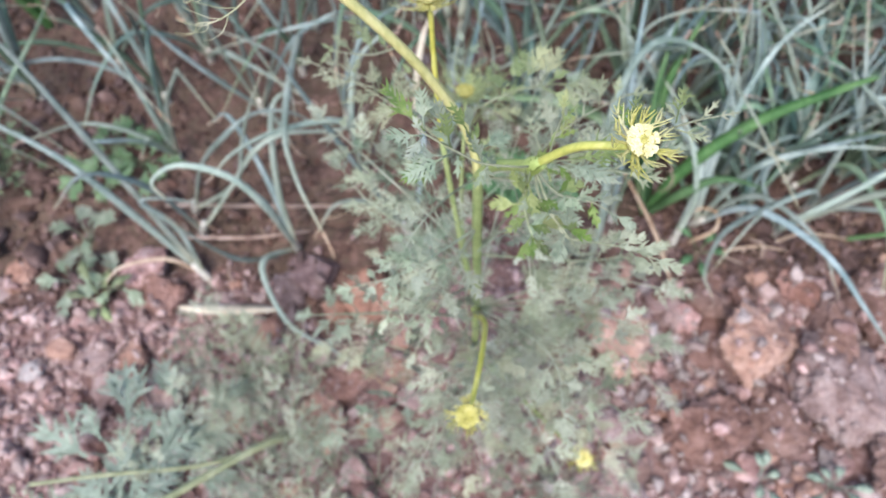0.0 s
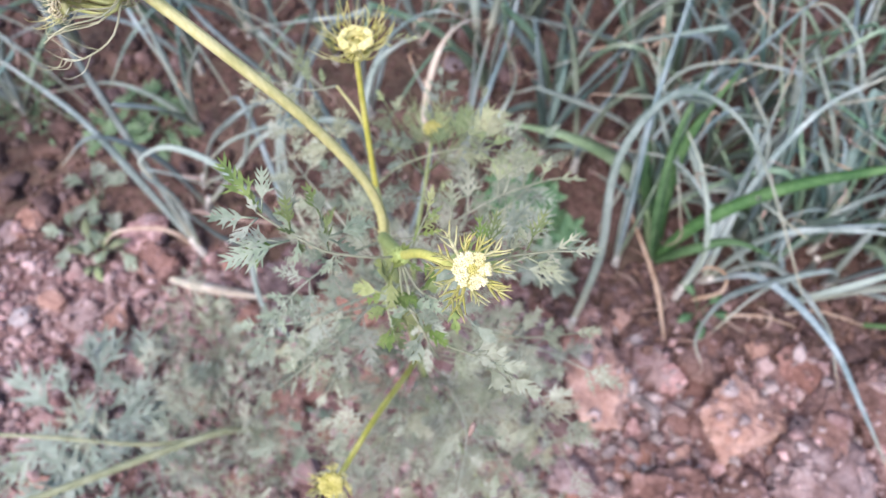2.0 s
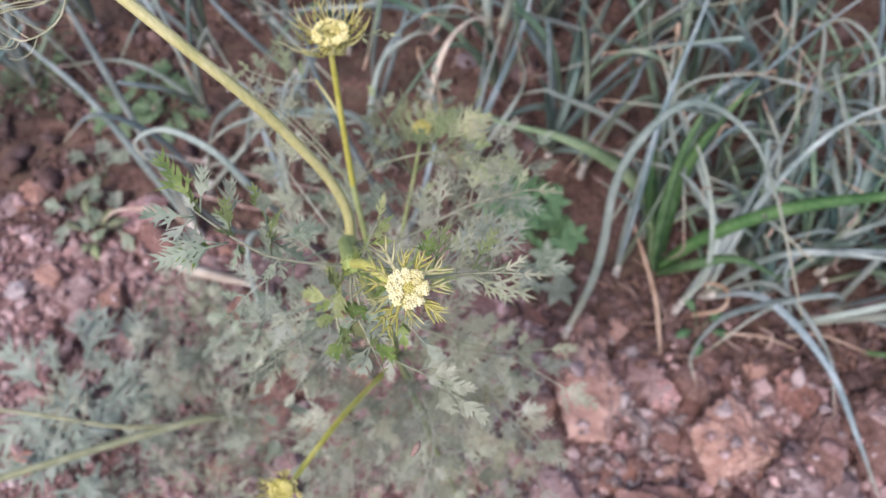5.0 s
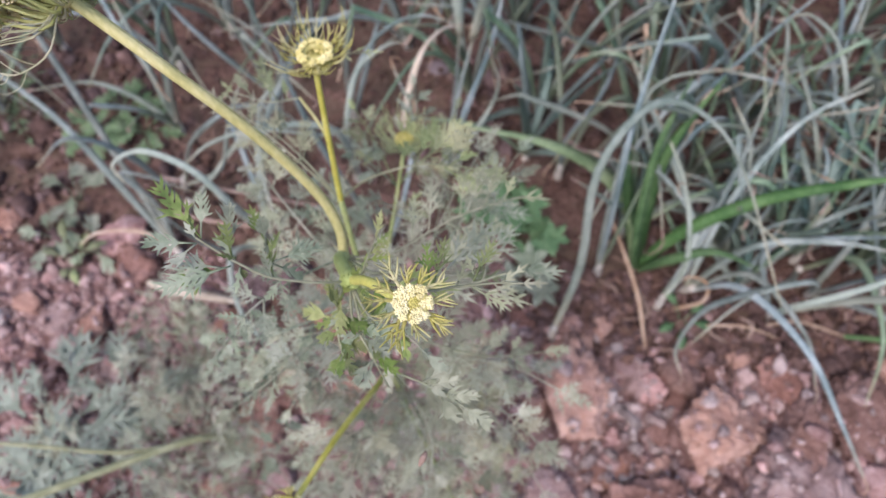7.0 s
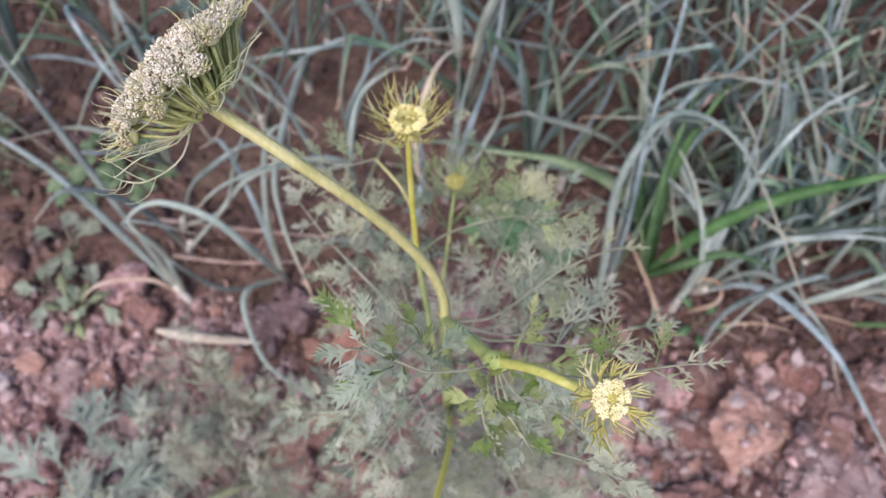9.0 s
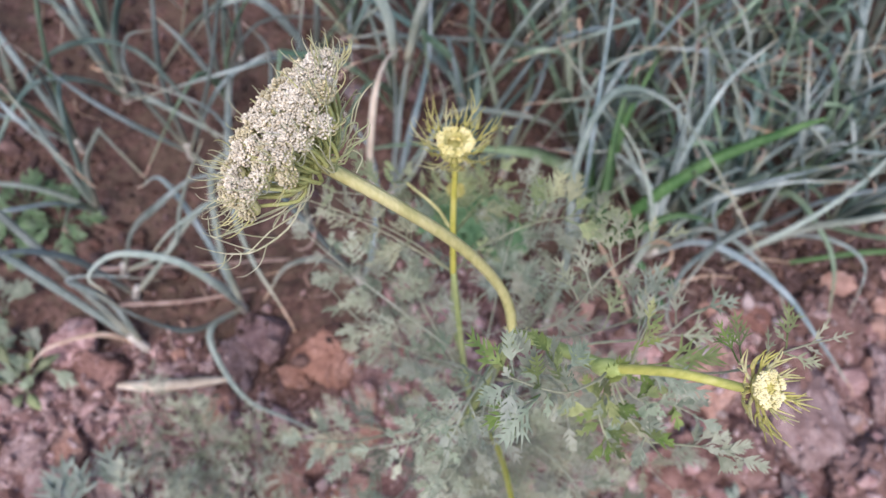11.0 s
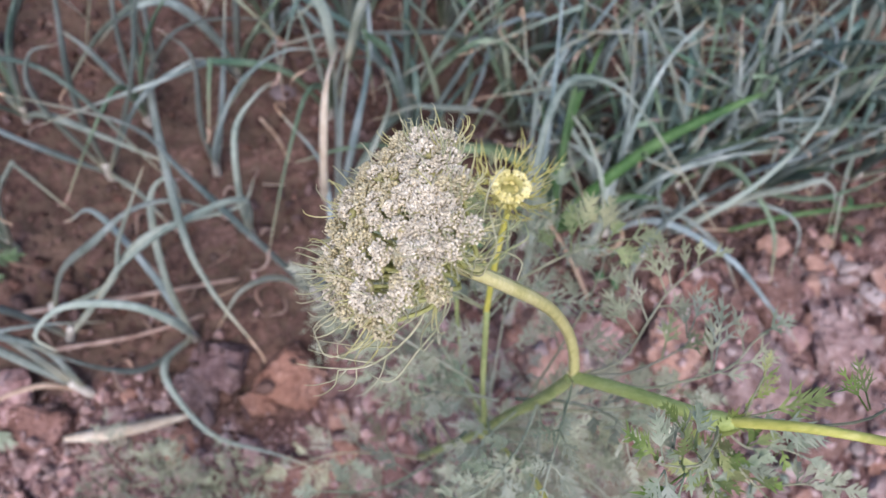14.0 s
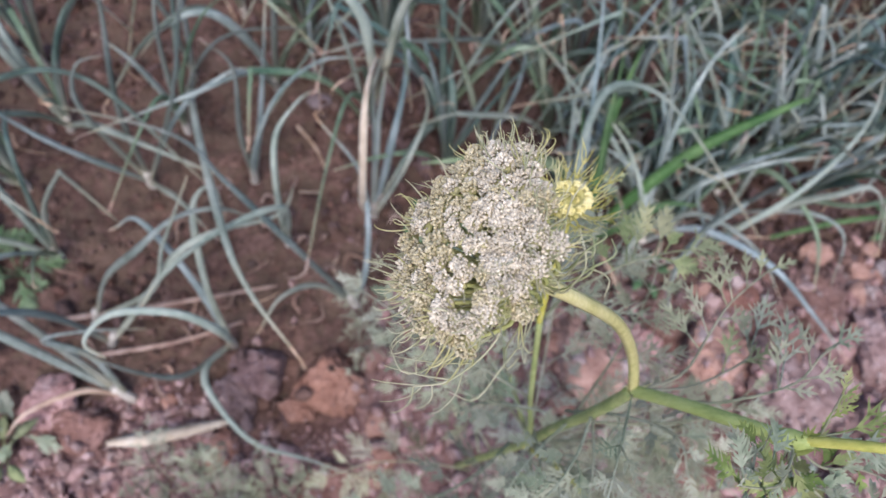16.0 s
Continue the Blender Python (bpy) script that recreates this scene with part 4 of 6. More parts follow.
G = M_GRASS
grass_plant((0.306, 0.467), [
    ([(0.304, 0.467, 0), (0.28, 0.49, .09), (0.237, 0.513, .14), (0.167, 0.513, .19), (0.076, 0.52, .2)], 0.0095, M_GRASS_PALE),
    ([(0.306, 0.467, 0), (0.33, 0.468, .1), (0.393, 0.479, .17), (0.47, 0.477, .225), (0.495, 0.476, .238)], 0.0075, G),
    ([(0.306, 0.467, 0), (0.295, 0.50, .1), (0.30, 0.53, .18), (0.34, 0.58, .24)], 0.008, G),
    ([(0.304, 0.467, 0), (0.275, 0.49, .1), (0.256, 0.50, .17), (0.25, 0.53, .23)], 0.008, G),
    ([(0.308, 0.465, 0), (0.33, 0.45, .07), (0.37, 0.45, .10), (0.42, 0.44, .09)], 0.006, G),
    ([(0.304, 0.465, 0), (0.285, 0.475, .1), (0.28, 0.51, .2), (0.30, 0.56, .26)], 0.006, G)],
    "wide-bladed bright green grass among the onions")
grass_plant((-0.56, 0.88), [
    ([(-0.56, 0.88, 0), (-0.56, 0.90, .12), (-0.53, 0.94, .24)], 0.008, G),
    ([(-0.56, 0.88, 0), (-0.53, 0.88, .12), (-0.47, 0.89, .22)], 0.008, G),
    ([(-0.56, 0.88, 0), (-0.59, 0.88, .12), (-0.65, 0.90, .2)], 0.008, G)], "tuft of wide bright green grass")
grass_plant((0.62, 0.30), [
    ([(0.55, 0.40, .01), (0.62, 0.385, .05), (0.70, 0.37, .06), (0.80, 0.36, .05)], 0.0035, G)], "single low blade of green grass")


def litter(name, pts, half, label, mat=None, flat=False):
    at = Vector(pts[0])
    ob = thing(name, at, label, "dead leaf")
    sh = Shape()
    if flat:
        sh.blade(smooth_path(local(pts, at), 14), lambda u: half * math.sin(math.pi * (0.08 + 0.86 * u)) ** 0.7, Vector((0, 0, 1)), 0.3)
    else:
        sh.tube(smooth_path(local(pts, at), 16), lambda u: half * (1 - 0.4 * u), 6, 0.6)
    part("blade" if flat else "stalk", sh, mat or M_STRAW, ob)
    return ob


litter("dry_leaf", [(-0.302, 0.376, .012), (-0.25, 0.366, .018), (-0.172, 0.362, .012)], 0.0075, "dry tan leaf lying flat on crumbled soil", M_BLEACHED, True)
litter("dead_stalk", [(-0.334, 0.527, .012), (-0.21, 0.512, .016), (-0.093, 0.503, .014)], 0.0035, "dead pinkish-brown onion stalk lying on soil", M_STALK)
litter("dead_stalk", [(-0.30, 0.475, .012), (-0.22, 0.466, .014), (-0.14, 0.470, .012)], 0.003, "dead pale stalk lying on soil", M_STALK)
litter("dry_leaf", [(0.254, 0.483, .1), (0.298, 0.419, .04), (0.315, 0.36, .008)], 0.0035, "withered brown leaf hanging to the soil", flat=True)
litter("dry_leaf", [(0.350, 0.414, .008), (0.378, 0.418, .03), (0.381, 0.437, .04), (0.36, 0.444, .04), (0.34, 0.43, .03)], 0.0028, "withered curled straw-coloured leaf")
litter("dead_stalk", [(0.46, 0.405, .01), (0.50, 0.412, .012), (0.55, 0.40, .01)], 0.0025, "dry straw stalk on soil")
litter("dead_stalk", [(0.38, 0.395, .01), (0.43, 0.398, .014), (0.47, 0.39, .01)], 0.002, "dry straw stalk on soil")
litter("dead_stalk", [(0.42, 0.62, .01), (0.47, 0.60, .016), (0.54, 0.62, .012)], 0.0025, "dry straw stalk on soil")
litter("dead_stalk", [(-0.02, 0.72, .01), (-0.005, 0.68, .014), (0.0, 0.64, .02)], 0.0025, "dry straw stalk on soil")
r = random.Random(31)
for k in range(46):
    x, y, a, ln = r.uniform(-0.6, 1.1), r.uniform(0.36, 1.1), r.uniform(0, 6.28), r.uniform(0.02, 0.06)
    d = Vector((math.cos(a), math.sin(a), 0)) * ln
    s = Vector((-d.y, d.x, 0)) * r.uniform(-0.3, 0.3)
    p = Vector((x, y, height(x, y) + 0.005))
    litter("straw", [p, p + d * 0.5 + s + Vector((0, 0, r.uniform(0.002, 0.012))), p + d], r.uniform(0.0008, 0.002), "shrivelled bit of straw on soil")

for k in range(80):
    x, y = (r.uniform(0.18, 0.75), r.uniform(0.36, 0.47)) if k % 2 else (r.uniform(-0.32, 0.12), r.uniform(0.42, 0.62))
    a, ln = r.uniform(0, 6.28), r.uniform(0.012, 0.045)
    d = Vector((math.cos(a), math.sin(a), 0)) * ln
    s = Vector((-d.y, d.x, 0)) * r.uniform(-0.5, 0.5)
    p = Vector((x, y, height(x, y) + 0.006))
    litter("dead_leaf_scrap", [p, p + d * 0.5 + s + Vector((0, 0, r.uniform(0.002, 0.010))), p + d], r.uniform(0.0012, 0.003), "shrivelled brown scrap of leaf on soil", M_DEAD if k % 5 else M_STALK, k % 2 == 0)

# ---- feathery leaves ----
def pinna(sh, p, d, n, length, half, r, size=0.009, broad=False):
    """A side branch of a leaf: a long pointed blade cut into forward lobes, with a small pair at its foot."""
    n = (n + d.cross(n).normalized() * r.uniform(-0.5, 0.5)).normalized()
    s = d.cross(n).normalized()
    length = max(length, size)
    foot = length * 0.22
    sh.tube([p, p + d * foot * 1.5], lambda u: 0.00045, 3)
    teeth = max(3, min(6, round(length / 0.0045))) if broad else max(3, min(8, round(length / 0.0033)))
    sh.fan(p + d * foot, d, n, length - foot, length * (0.38 if broad else 0.27), half * (1.9 if broad else 1.5), r, teeth)
    if length > size * 1.3:
        for sg in (-1, 1):
            dd = (d * 0.75 + s * sg * r.uniform(0.6, 0.9) + n * r.uniform(-0.2, 0.3)).normalized()
            ln = length * r.uniform(0.38, 0.55)
            sh.fan(p + d * foot * r.uniform(0.8, 1.4), dd, n, ln, ln * 0.36, half * 1.45, r, max(2, teeth // 2))


def feather_leaf(start, tip, rise, r, pairs=5, spread=0.5, half=0.0007, stalk=0.3, thick=0.0008, size=0.009, broad=False, pieces=None):
    """A twice-cut leaf from start to tip, arched by rise."""
    start, tip = Vector(start), Vector(tip)
    length = (tip - start).length
    up = Vector((0, 0, 1))
    sway = (tip - start).cross(up) * r.uniform(-0.14, 0.14)
    path = smooth_path([start, start.lerp(tip, 0.35) + up * rise * 0.9 + sway * 0.8, start.lerp(tip, 0.7) + up * rise + sway, tip], 14)
    sh = Shape()
    sh.tube(path, lambda u: thick * (1 - 0.65 * u), 5)
    roll = r.uniform(-0.5, 0.5)
    for i in range(pairs):
        u = stalk + (0.95 - stalk) * (i / pairs) ** 0.9
        k = u * 14
        j = min(int(k), 13)
        p = path[j].lerp(path[j + 1], k - j)
        d = (path[j + 1] - path[j]).normalized()
        s = d.cross(up)
        s = s.normalized() if s.length > 1e-4 else d.orthogonal().normalized()
        n = (s.cross(d) + s * roll).normalized()
        s = d.cross(n).normalized()
        w = length * spread * 0.62 * (1.0 - 0.72 * (i / pairs))
        for sg in (-1, 1):
            blade = sh
            if pieces is not None:
                blade = Shape()
                pieces.append(blade)
            pinna(blade, p, (d * 0.62 + s * sg * 0.8 + n * r.uniform(-0.15, 0.3)).normalized(), n, w * r.uniform(0.8, 1.2), half, r, min(size, max(0.004, w * 0.75)), broad)
    d = (path[-1] - path[-2]).normalized()
    n = d.cross(up).cross(d)
    n = n.normalized() if n.length > 1e-4 else d.orthogonal().normalized()
    pinna(sh, path[-2], d, n, min(size * 1.5, length * 0.24), half, r, min(size, length * 0.2), broad)
    return sh


# ---- flower heads ----
def bract(sh, p, out, axis, length, r, forks=2, fat=0.00045, curl=0.5):
    """A narrow forked bract curving from out towards axis."""
    s = out.cross(axis).normalized()
    pts = [p, p + out * length * 0.4 + axis * length * curl * 0.12, p + out * length * 0.75 + axis * length * curl * 0.5 + s * length * r.uniform(-0.1, 0.1),
           p + out * length * 0.9 + axis * length * curl * 1.0 + s * length * r.uniform(-0.2, 0.2)]
    path = smooth_path(pts, 9)
    sh.tube(path, lambda u: fat * (1.5 - 1.25 * u), 5, 0.6)
    for i in range(forks):
        j = 3 + i * 2
        for sg in (-1, 1):
            q = path[j]
            d = (path[j + 1] - path[j]).normalized()
            m = length * r.uniform(0.34, 0.58) * (1 - 0.25 * i)
            turn = r.uniform(0.35, 0.75)
            sh.tube(smooth_path([q, q + (d * 0.85 + s * sg * turn) * m * 0.45, q + (d + s * sg * turn * 0.9 + axis * r.uniform(0.05, 0.4)) * m], 5), lambda u: fat * (1.05 - 0.8 * u), 4, 0.6)


def hook(sh, p, out, axis, length, r, fat):
    """A fine bracteole that arches out and hooks over at its tip."""
    s = out.cross(axis).normalized() * r.uniform(-0.35, 0.35)
    bend = r.uniform(0.5, 1.0)
    pts = [p, p + (out * 0.45 + axis * 0.02) * length, p + (out * 0.78 + axis * 0.28 * bend + s * 0.3) * length, p + (out * 0.86 + axis * 0.62 * bend + s * 0.8) * length, p + (out * 0.74 + axis * 0.85 * bend + s * 1.2) * length]
    sh.tube(smooth_path(pts, 9), lambda u: fat * (1.2 - u), 4)


def basis(axis):
    a = Vector(axis).normalized()
    s = a.orthogonal().normalized()
    return a, s, a.cross(s)


def bud_head(at, axis, radius, plant, base, r, open_up=0.55, bract_len=2.3, tone=None, bracts=12, dimple=0.2, fat=0.085, leafy=None):
    """A young flower head: a dimpled disc of cream bud clusters with forked bracts."""
    a, s, w = basis(axis)
    c = Vector(at) - Vector(base)
    core = Shape()
    core.tube(smooth_path([c - a * radius * 0.6, c - a * radius * 0.25, c + a * radius * 0.05], 6), lambda u: radius * (0.3 + 0.62 * u), 14)
    head = part("flower_bud", core, M_BRACT, plant, "young flower head with cream buds and yellow-green bracts")
    pad = Shape()
    pad.ball(c + a * radius * (0.08 - 0.75 * dimple), radius * 0.9, a, 0.30, 14)
    ring_path = [c + (s * math.cos(k * math.tau / 20) + w * math.sin(k * math.tau / 20)) * radius * 0.68 + a * radius * 0.14 for k in range(21)]
    pad.tube(ring_path, lambda u: radius * 0.23, 8)
    part("receptacle", pad, M_BUD_DEEP, head)
    for ring, count, mat in ((0.80, 13, tone or M_BUD), (0.50, 8, tone or M_BUD), (0.2, 4, M_BUD_DEEP)):
        for k in range(count):
            fl = Shape()
            g = k * math.tau / count + ring * 5 + r.uniform(-0.13, 0.13)
            d = s * math.cos(g) + w * math.sin(g)
            e = d.cross(a)
            rr = ring * r.uniform(0.94, 1.06)
            top = c + d * radius * rr + a * radius * ((0.36 if ring > 0.7 else 0.40 - 0.6 * dimple if ring > 0.4 else 0.34 - 0.9 * dimple) + r.uniform(-0.04, 0.04))
            out = (a + d * (ring * 1.1 - 0.35)).normalized()
            t1 = (d - out * d.dot(out)).normalized()
            for m in range(13):
                h, q = m * 2.39996 + k, math.sqrt((m + 0.4) / 13)
                off = t1 * (math.cos(h) * q * radius * 0.22) + e * (math.sin(h) * q * radius * 0.19 * (1 + 0.35 * math.cos(h)))
                fl.ball(top + off + out * radius * (0.10 * (1 - q * q) + r.uniform(-0.02, 0.03)), radius * r.uniform(0.065, 0.095), out + off * (1.5 / radius), 1.35, 6)
            part("umbellet", fl, mat, head)
    for k in range(bracts):
        br = Shape()
        g = k * math.tau / bracts + r.uniform(-0.2, 0.2)
        d = s * math.cos(g) + w * math.sin(g)
        bract(br, c - a * radius * 0.4 + d * radius * 0.4, (d + a * r.uniform(0.0, 0.3)).normalized(), a, radius * bract_len * r.uniform(0.75, 1.2), r, 2, radius * fat, open_up * r.uniform(0.5, 1.4))
        part("bract", br, leafy or (M_BRACT if k % 3 else M_BRACT_PALE), head, "forked yellow-green bract")
    return head


def umbel(at, middle, axis, radius, plant, base, r):
    """An open flower head: rays, umbellets of small florets, thread-like bracts."""
    a, s, w = basis(axis)
    c, mid = Vector(at) - Vector(base), Vector(middle) - Vector(base)
    stalk = (c - mid) * 0.6 - a * 0.8 * radius
    stalk.normalize()
    core = Shape()
    core.tube(smooth_path([c + stalk * 0.005, c, c - stalk * 0.002], 4), lambda u: 0.0021 + 0.0006 * u, 10)
    head = part("flower_head", core, M_STEM, plant, "open white umbel flower head with curling green bracts")
    total, spots = 100, []
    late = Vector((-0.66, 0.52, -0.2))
    flank = Vector((0.659, -0.066, 0.749))
    short = (flank - a * flank.dot(a)).normalized()
    for k in range(total):
        q = math.sqrt((k + 0.6) / total)
        g = k * 2.39996 + r.uniform(-0.12, 0.12)
        d = s * math.cos(g) + w * math.sin(g)
        if abs(q - 0.62) < 0.13 and d.dot((c - mid).normalized()) > 0.8:
            continue
        rho = radius * q * r.uniform(0.92, 1.05) * (1 - 0.27 * max(0.0, d.dot(short)))
        top = mid + d * rho + a * (0.0035 - 0.007 * q * q + r.uniform(-0.001, 0.001))
        spots.append((k, q, d, top, (a * (1.1 - 0.25 * q) + d * 0.75 * q).normalized()))
    foot = (c - mid - a * (c - mid).dot(a)).normalized()
    for k, g in enumerate((-0.75, -0.1, 0.55)):
        d = (foot * math.cos(g) + a.cross(foot) * math.sin(g)).normalized()
        spots.append((k * 3, 0.97, d, mid + d * radius * (1.0 - 0.2 * max(0.0, d.dot(short))) - a * 0.006, (d + a * 0.75).normalized()))
    for k, q, d, top, face in spots:
        ray = Shape()
        bow = c.lerp(top, 0.5) - a * (0.002 + 0.006 * q)
        ray.tube(smooth_path([c, bow, top - face * 0.002], 7), lambda u: 0.00075 - 0.0002 * u, 5)
        part("ray", ray, M_RAY, head)
        e1, e2 = basis(face)[1:]
        size = 0.0021 + 0.0013 * q * q
        fl = Shape()
        count = int(40 + 40 * q * q)
        for m in range(count):
            e = math.sqrt((m + 0.5) / count)
            h = m * 2.39996 + k
            dd = e1 * math.cos(h) + e2 * math.sin(h)
            p = top + dd * size * e * r.uniform(0.85, 1.15) + face * (size * 0.9 * (1 - e * e) + r.uniform(-0.0005, 0.0005))
            fl.ball(p, r.uniform(0.00030, 0.00056), face + dd * e + e1 * r.uniform(-0.5, 0.5) + e2 * r.uniform(-0.5, 0.5), r.uniform(0.8, 1.5), 5)
        pad = Shape()
        pad.ball(top - face * size * 0.30, size * 0.85, face, 0.55, 8)
        part("receptacle", pad, M_BRACT_PALE, head)
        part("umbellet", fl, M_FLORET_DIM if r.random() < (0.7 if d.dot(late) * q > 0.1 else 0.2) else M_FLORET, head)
        tuft = Shape()
        for m in range(6 if q > 0.75 else 1):
            h = r.uniform(0, 6.28)
            dd = (d * (r.uniform(0.3, 1.1) if q > 0.75 else 0.2) + e1 * math.cos(h) * 0.75 + e2 * math.sin(h) * 0.75).normalized()
            hook(tuft, top - face * 0.0016, dd, face, (0.0080 if q > 0.75 else 0.0042) * r.uniform(0.55, 1.3), r, 0.00026)
        part("bracteole_tuft", tuft, M_FRINGE if k % 3 else M_BRACT_PALE, head)
    low = Vector((-0.25, -0.9, -0.35))
    for k in range(15):
        g = k * math.tau / 15 + r.uniform(-0.2, 0.2)
        d = s * math.cos(g) + w * math.sin(g)
        if d.dot(low) > 0.3 and k % 2:
            continue
        br = Shape()
        n = (d + a * r.uniform(-0.3, 0.05)).normalized()
        droop = max(0.0, d.dot(low))
        back = r.uniform(-0.2, 1.0) * (1 - 0.8 * droop)
        reach = r.uniform(0.016, 0.028) * (1.0 + 0.35 * droop)
        p0 = c - a * 0.001
        side = d.cross(a)
        for m in range(3):
            t = (n + side * (m - 1) * r.uniform(0.1, 0.3)).normalized()
            ln, sw = reach * (1.0 if m == 1 else r.uniform(0.7, 0.95)), r.uniform(-0.7, 0.7)
            pts = [p0, p0 + t * ln * 0.45 - a * 0.004, p0 + t * ln * 0.85 + (side * sw * 0.15 + a * back * 0.15) * ln, p0 + t * ln * 1.08 + (side * sw * 0.45 + a * back * 0.45) * ln, p0 + t * ln * 1.0 + (side * sw * 0.85 + a * back * 0.75) * ln]
            br.tube(smooth_path(pts, 14), lambda u: 0.00032 - 0.0002 * u, 5)
        part("bract", br, M_BRACT_G if k % 2 else M_FRINGE, head, "thread-like curling green bract")
    frond = Shape()
    spine = smooth_path(local([Vector(at), (-0.031, 0.2325, 0.629), (-0.0436, 0.2275, 0.6217), (-0.053, 0.229, 0.619)], base), 12)
    frond.tube(spine, lambda u: 0.00040 - 0.0002 * u, 6)
    for j, end in ((6, (-0.0565, 0.237, 0.6235)), (8, (-0.0585, 0.2355, 0.621)), (9, (-0.062, 0.234, 0.616)), (11, (-0.0615, 0.228, 0.616)), (10, (-0.054, 0.223, 0.6214)), (7, (-0.050, 0.221, 0.618)), (12, (-0.060, 0.224, 0.619))):
        p, q = spine[j], Vector(end) - Vector(base)
        v = q - p
        frond.tube(smooth_path([p, p + v * 0.45 - a * 0.0022, p + v * 0.85 - a * 0.0012, q + a * 0.0008], 9), lambda u: 0.00022 - 0.00014 * u, 4)
    part("bract", frond, M_FRINGE, head, "long curling forked bract under the flower head")
    return head


def stem(plant, base, pts, r0, r1, mat, name="stem", label="", ridge=0.07):
    sh = Shape()
    sh.tube(smooth_path(local(pts, base), 26), lambda u: r0 + (r1 - r0) * u, 20, 1.0, ridge)
    return part(name, sh, mat, plant, label)


# ---- the flowering carrot ----
BASE = (0.050, 0.245, 0.0)
carrot = thing("wild_carrot_plant", BASE, "tall flowering carrot with feathery grey-green leaves and a white umbel", "carrot plant", "carrot plants")
rc = random.Random(3)
NODE, KNOT, JOINT = (0.052, 0.226, 0.320), (0.0495, 0.2205, 0.515), (0.0665, 0.1855, 0.576)
UMBEL, MID, TOP, SECOND, LOW = (-0.0245, 0.2435, 0.6435), (0.0937, 0.1633, 0.620), (0.032, 0.290, 0.567), (0.054, 0.344, 0.427), (0.035, 0.115, 0.467)
stem(carrot, BASE, [BASE, (0.049, 0.238, 0.12), (0.053, 0.231, 0.23), NODE], 0.0034, 0.0028, M_STEM_G, "main_stem", "ridged green main stem")
stem(carrot, BASE, [NODE, (0.0515, 0.2245, 0.39), (0.050, 0.221, 0.46), KNOT], 0.0028, 0.0026, M_STEM_G, "branch", "ridged green branch")
stem(carrot, BASE, [KNOT, (0.0475, 0.2285, 0.529), (0.040, 0.234, 0.549), (0.022, 0.237, 0.584), (-0.0014, 0.239, 0.618), UMBEL], 0.0021, 0.0019, M_STEM, "flower_stalk", "pale yellow-green ridged stalk bending under the umbel", 0.12)
stem(carrot, BASE, [KNOT, (0.0545, 0.206, 0.546), JOINT], 0.0025, 0.0024, M_STEM_LIVE, "branch", "ridged green branch")
stem(carrot, BASE, [JOINT, (0.0775, 0.1757, 0.601), (0.0907, 0.1648, 0.616)], 0.0017, 0.0013, M_STEM_YG, "flower_stalk", "yellow-green stalk with a young bud")
stem(carrot, BASE, [NODE, (0.0475, 0.234, 0.356), (0.043, 0.245, 0.39), (0.034, 0.268, 0.48)], 0.0018, 0.0015, M_STEM_G, "branch", "thin green branch")
stem(carrot, BASE, [(0.034, 0.268, 0.479), (0.0325, 0.278, 0.522), (0.032, 0.286, 0.561)], 0.0015, 0.0012, M_STEM_Y, "flower_stalk", "yellow-green stalk with a young bud")
stem(carrot, BASE, [NODE, (0.046, 0.28, 0.36), (0.051, 0.323, 0.40), (0.054, 0.342, 0.424)], 0.0015, 0.0010, M_STEM_G, "flower_stalk", "green stalk with a small bud")
stem(carrot, BASE, [(0.052, 0.228, 0.30), (0.054, 0.195, 0.375), (0.047, 0.155, 0.435), (0.037, 0.118, 0.464)], 0.0020, 0.0012, M_STEM_Y, "flower_stalk", "yellow-green stalk with a small bud")
for p, d, q in ((JOINT, (0.3, -0.3, 0.6), 0.0037), (KNOT, (0.1, -0.2, 0.8), 0.0024), (NODE, (0, 0, 1), 0.0036)):
    dv = Vector(d).normalized() * 0.007
    m = Vector(p) - Vector(BASE)
    sheath = Shape()
    sheath.tube(smooth_path([m - dv, m, m + dv], 8), lambda u: q * (0.55 + 0.45 * math.sin(math.pi * u)), 10)
    part("sheath", sheath, M_STEM_LIVE, carrot, "swollen pale green leaf sheath")
for k in range(5):
    tip = Shape()
    g = k * 1.3
    bract(tip, Vector(KNOT) - Vector(BASE), Vector((math.cos(g), math.sin(g), 0.2)).normalized(), Vector((0, 0, 1)), rc.uniform(0.006, 0.010), rc, 0, 0.0004, 0.8)
    part("bract", tip, M_BRACT_PALE, carrot, "small pale spiky bract at the bend of the stalk")
umbel(UMBEL, (-0.0322, 0.2566, 0.6449), (-0.674, 0.39, 0.627), 0.0272, carrot, BASE, rc)
bud_head(MID, (0.28, -0.30, 0.91), 0.0056, carrot, BASE, rc, 0.5, 2.15, M_BUD_CREAM, 13, 0.14, 0.09)
bud_head(TOP, (-0.02, 0.12, 0.99), 0.0078, carrot, BASE, rc, 0.7, 2.15, M_BUD, 18, 0.8, 0.055)
bud_head(SECOND, (0.0, 0.05, 1.0), 0.0058, carrot, BASE, rc, 1.1, 3.2, M_BUD_DEEP, 20, 0.1, 0.10, M_BRACT_G)
bud_head(LOW, (-0.05, -0.45, 0.9), 0.0058, carrot, BASE, rc, 0.9, 1.5, M_BUD_DEEP)

stem(carrot, BASE, [(0.053, 0.231, 0.200), (0.075, 0.195, 0.225), (0.108, 0.145, 0.250), (0.1235, 0.121, 0.262)], 0.0015, 0.0010, M_STEM_G, "flower_stalk", "green stalk with a small bud")
bud_head((0.124, 0.119, 0.266), (0.1, -0.2, 0.97), 0.0060, carrot, BASE, rc, 0.9, 1.7, M_BUD, 12, 0.2, 0.08)


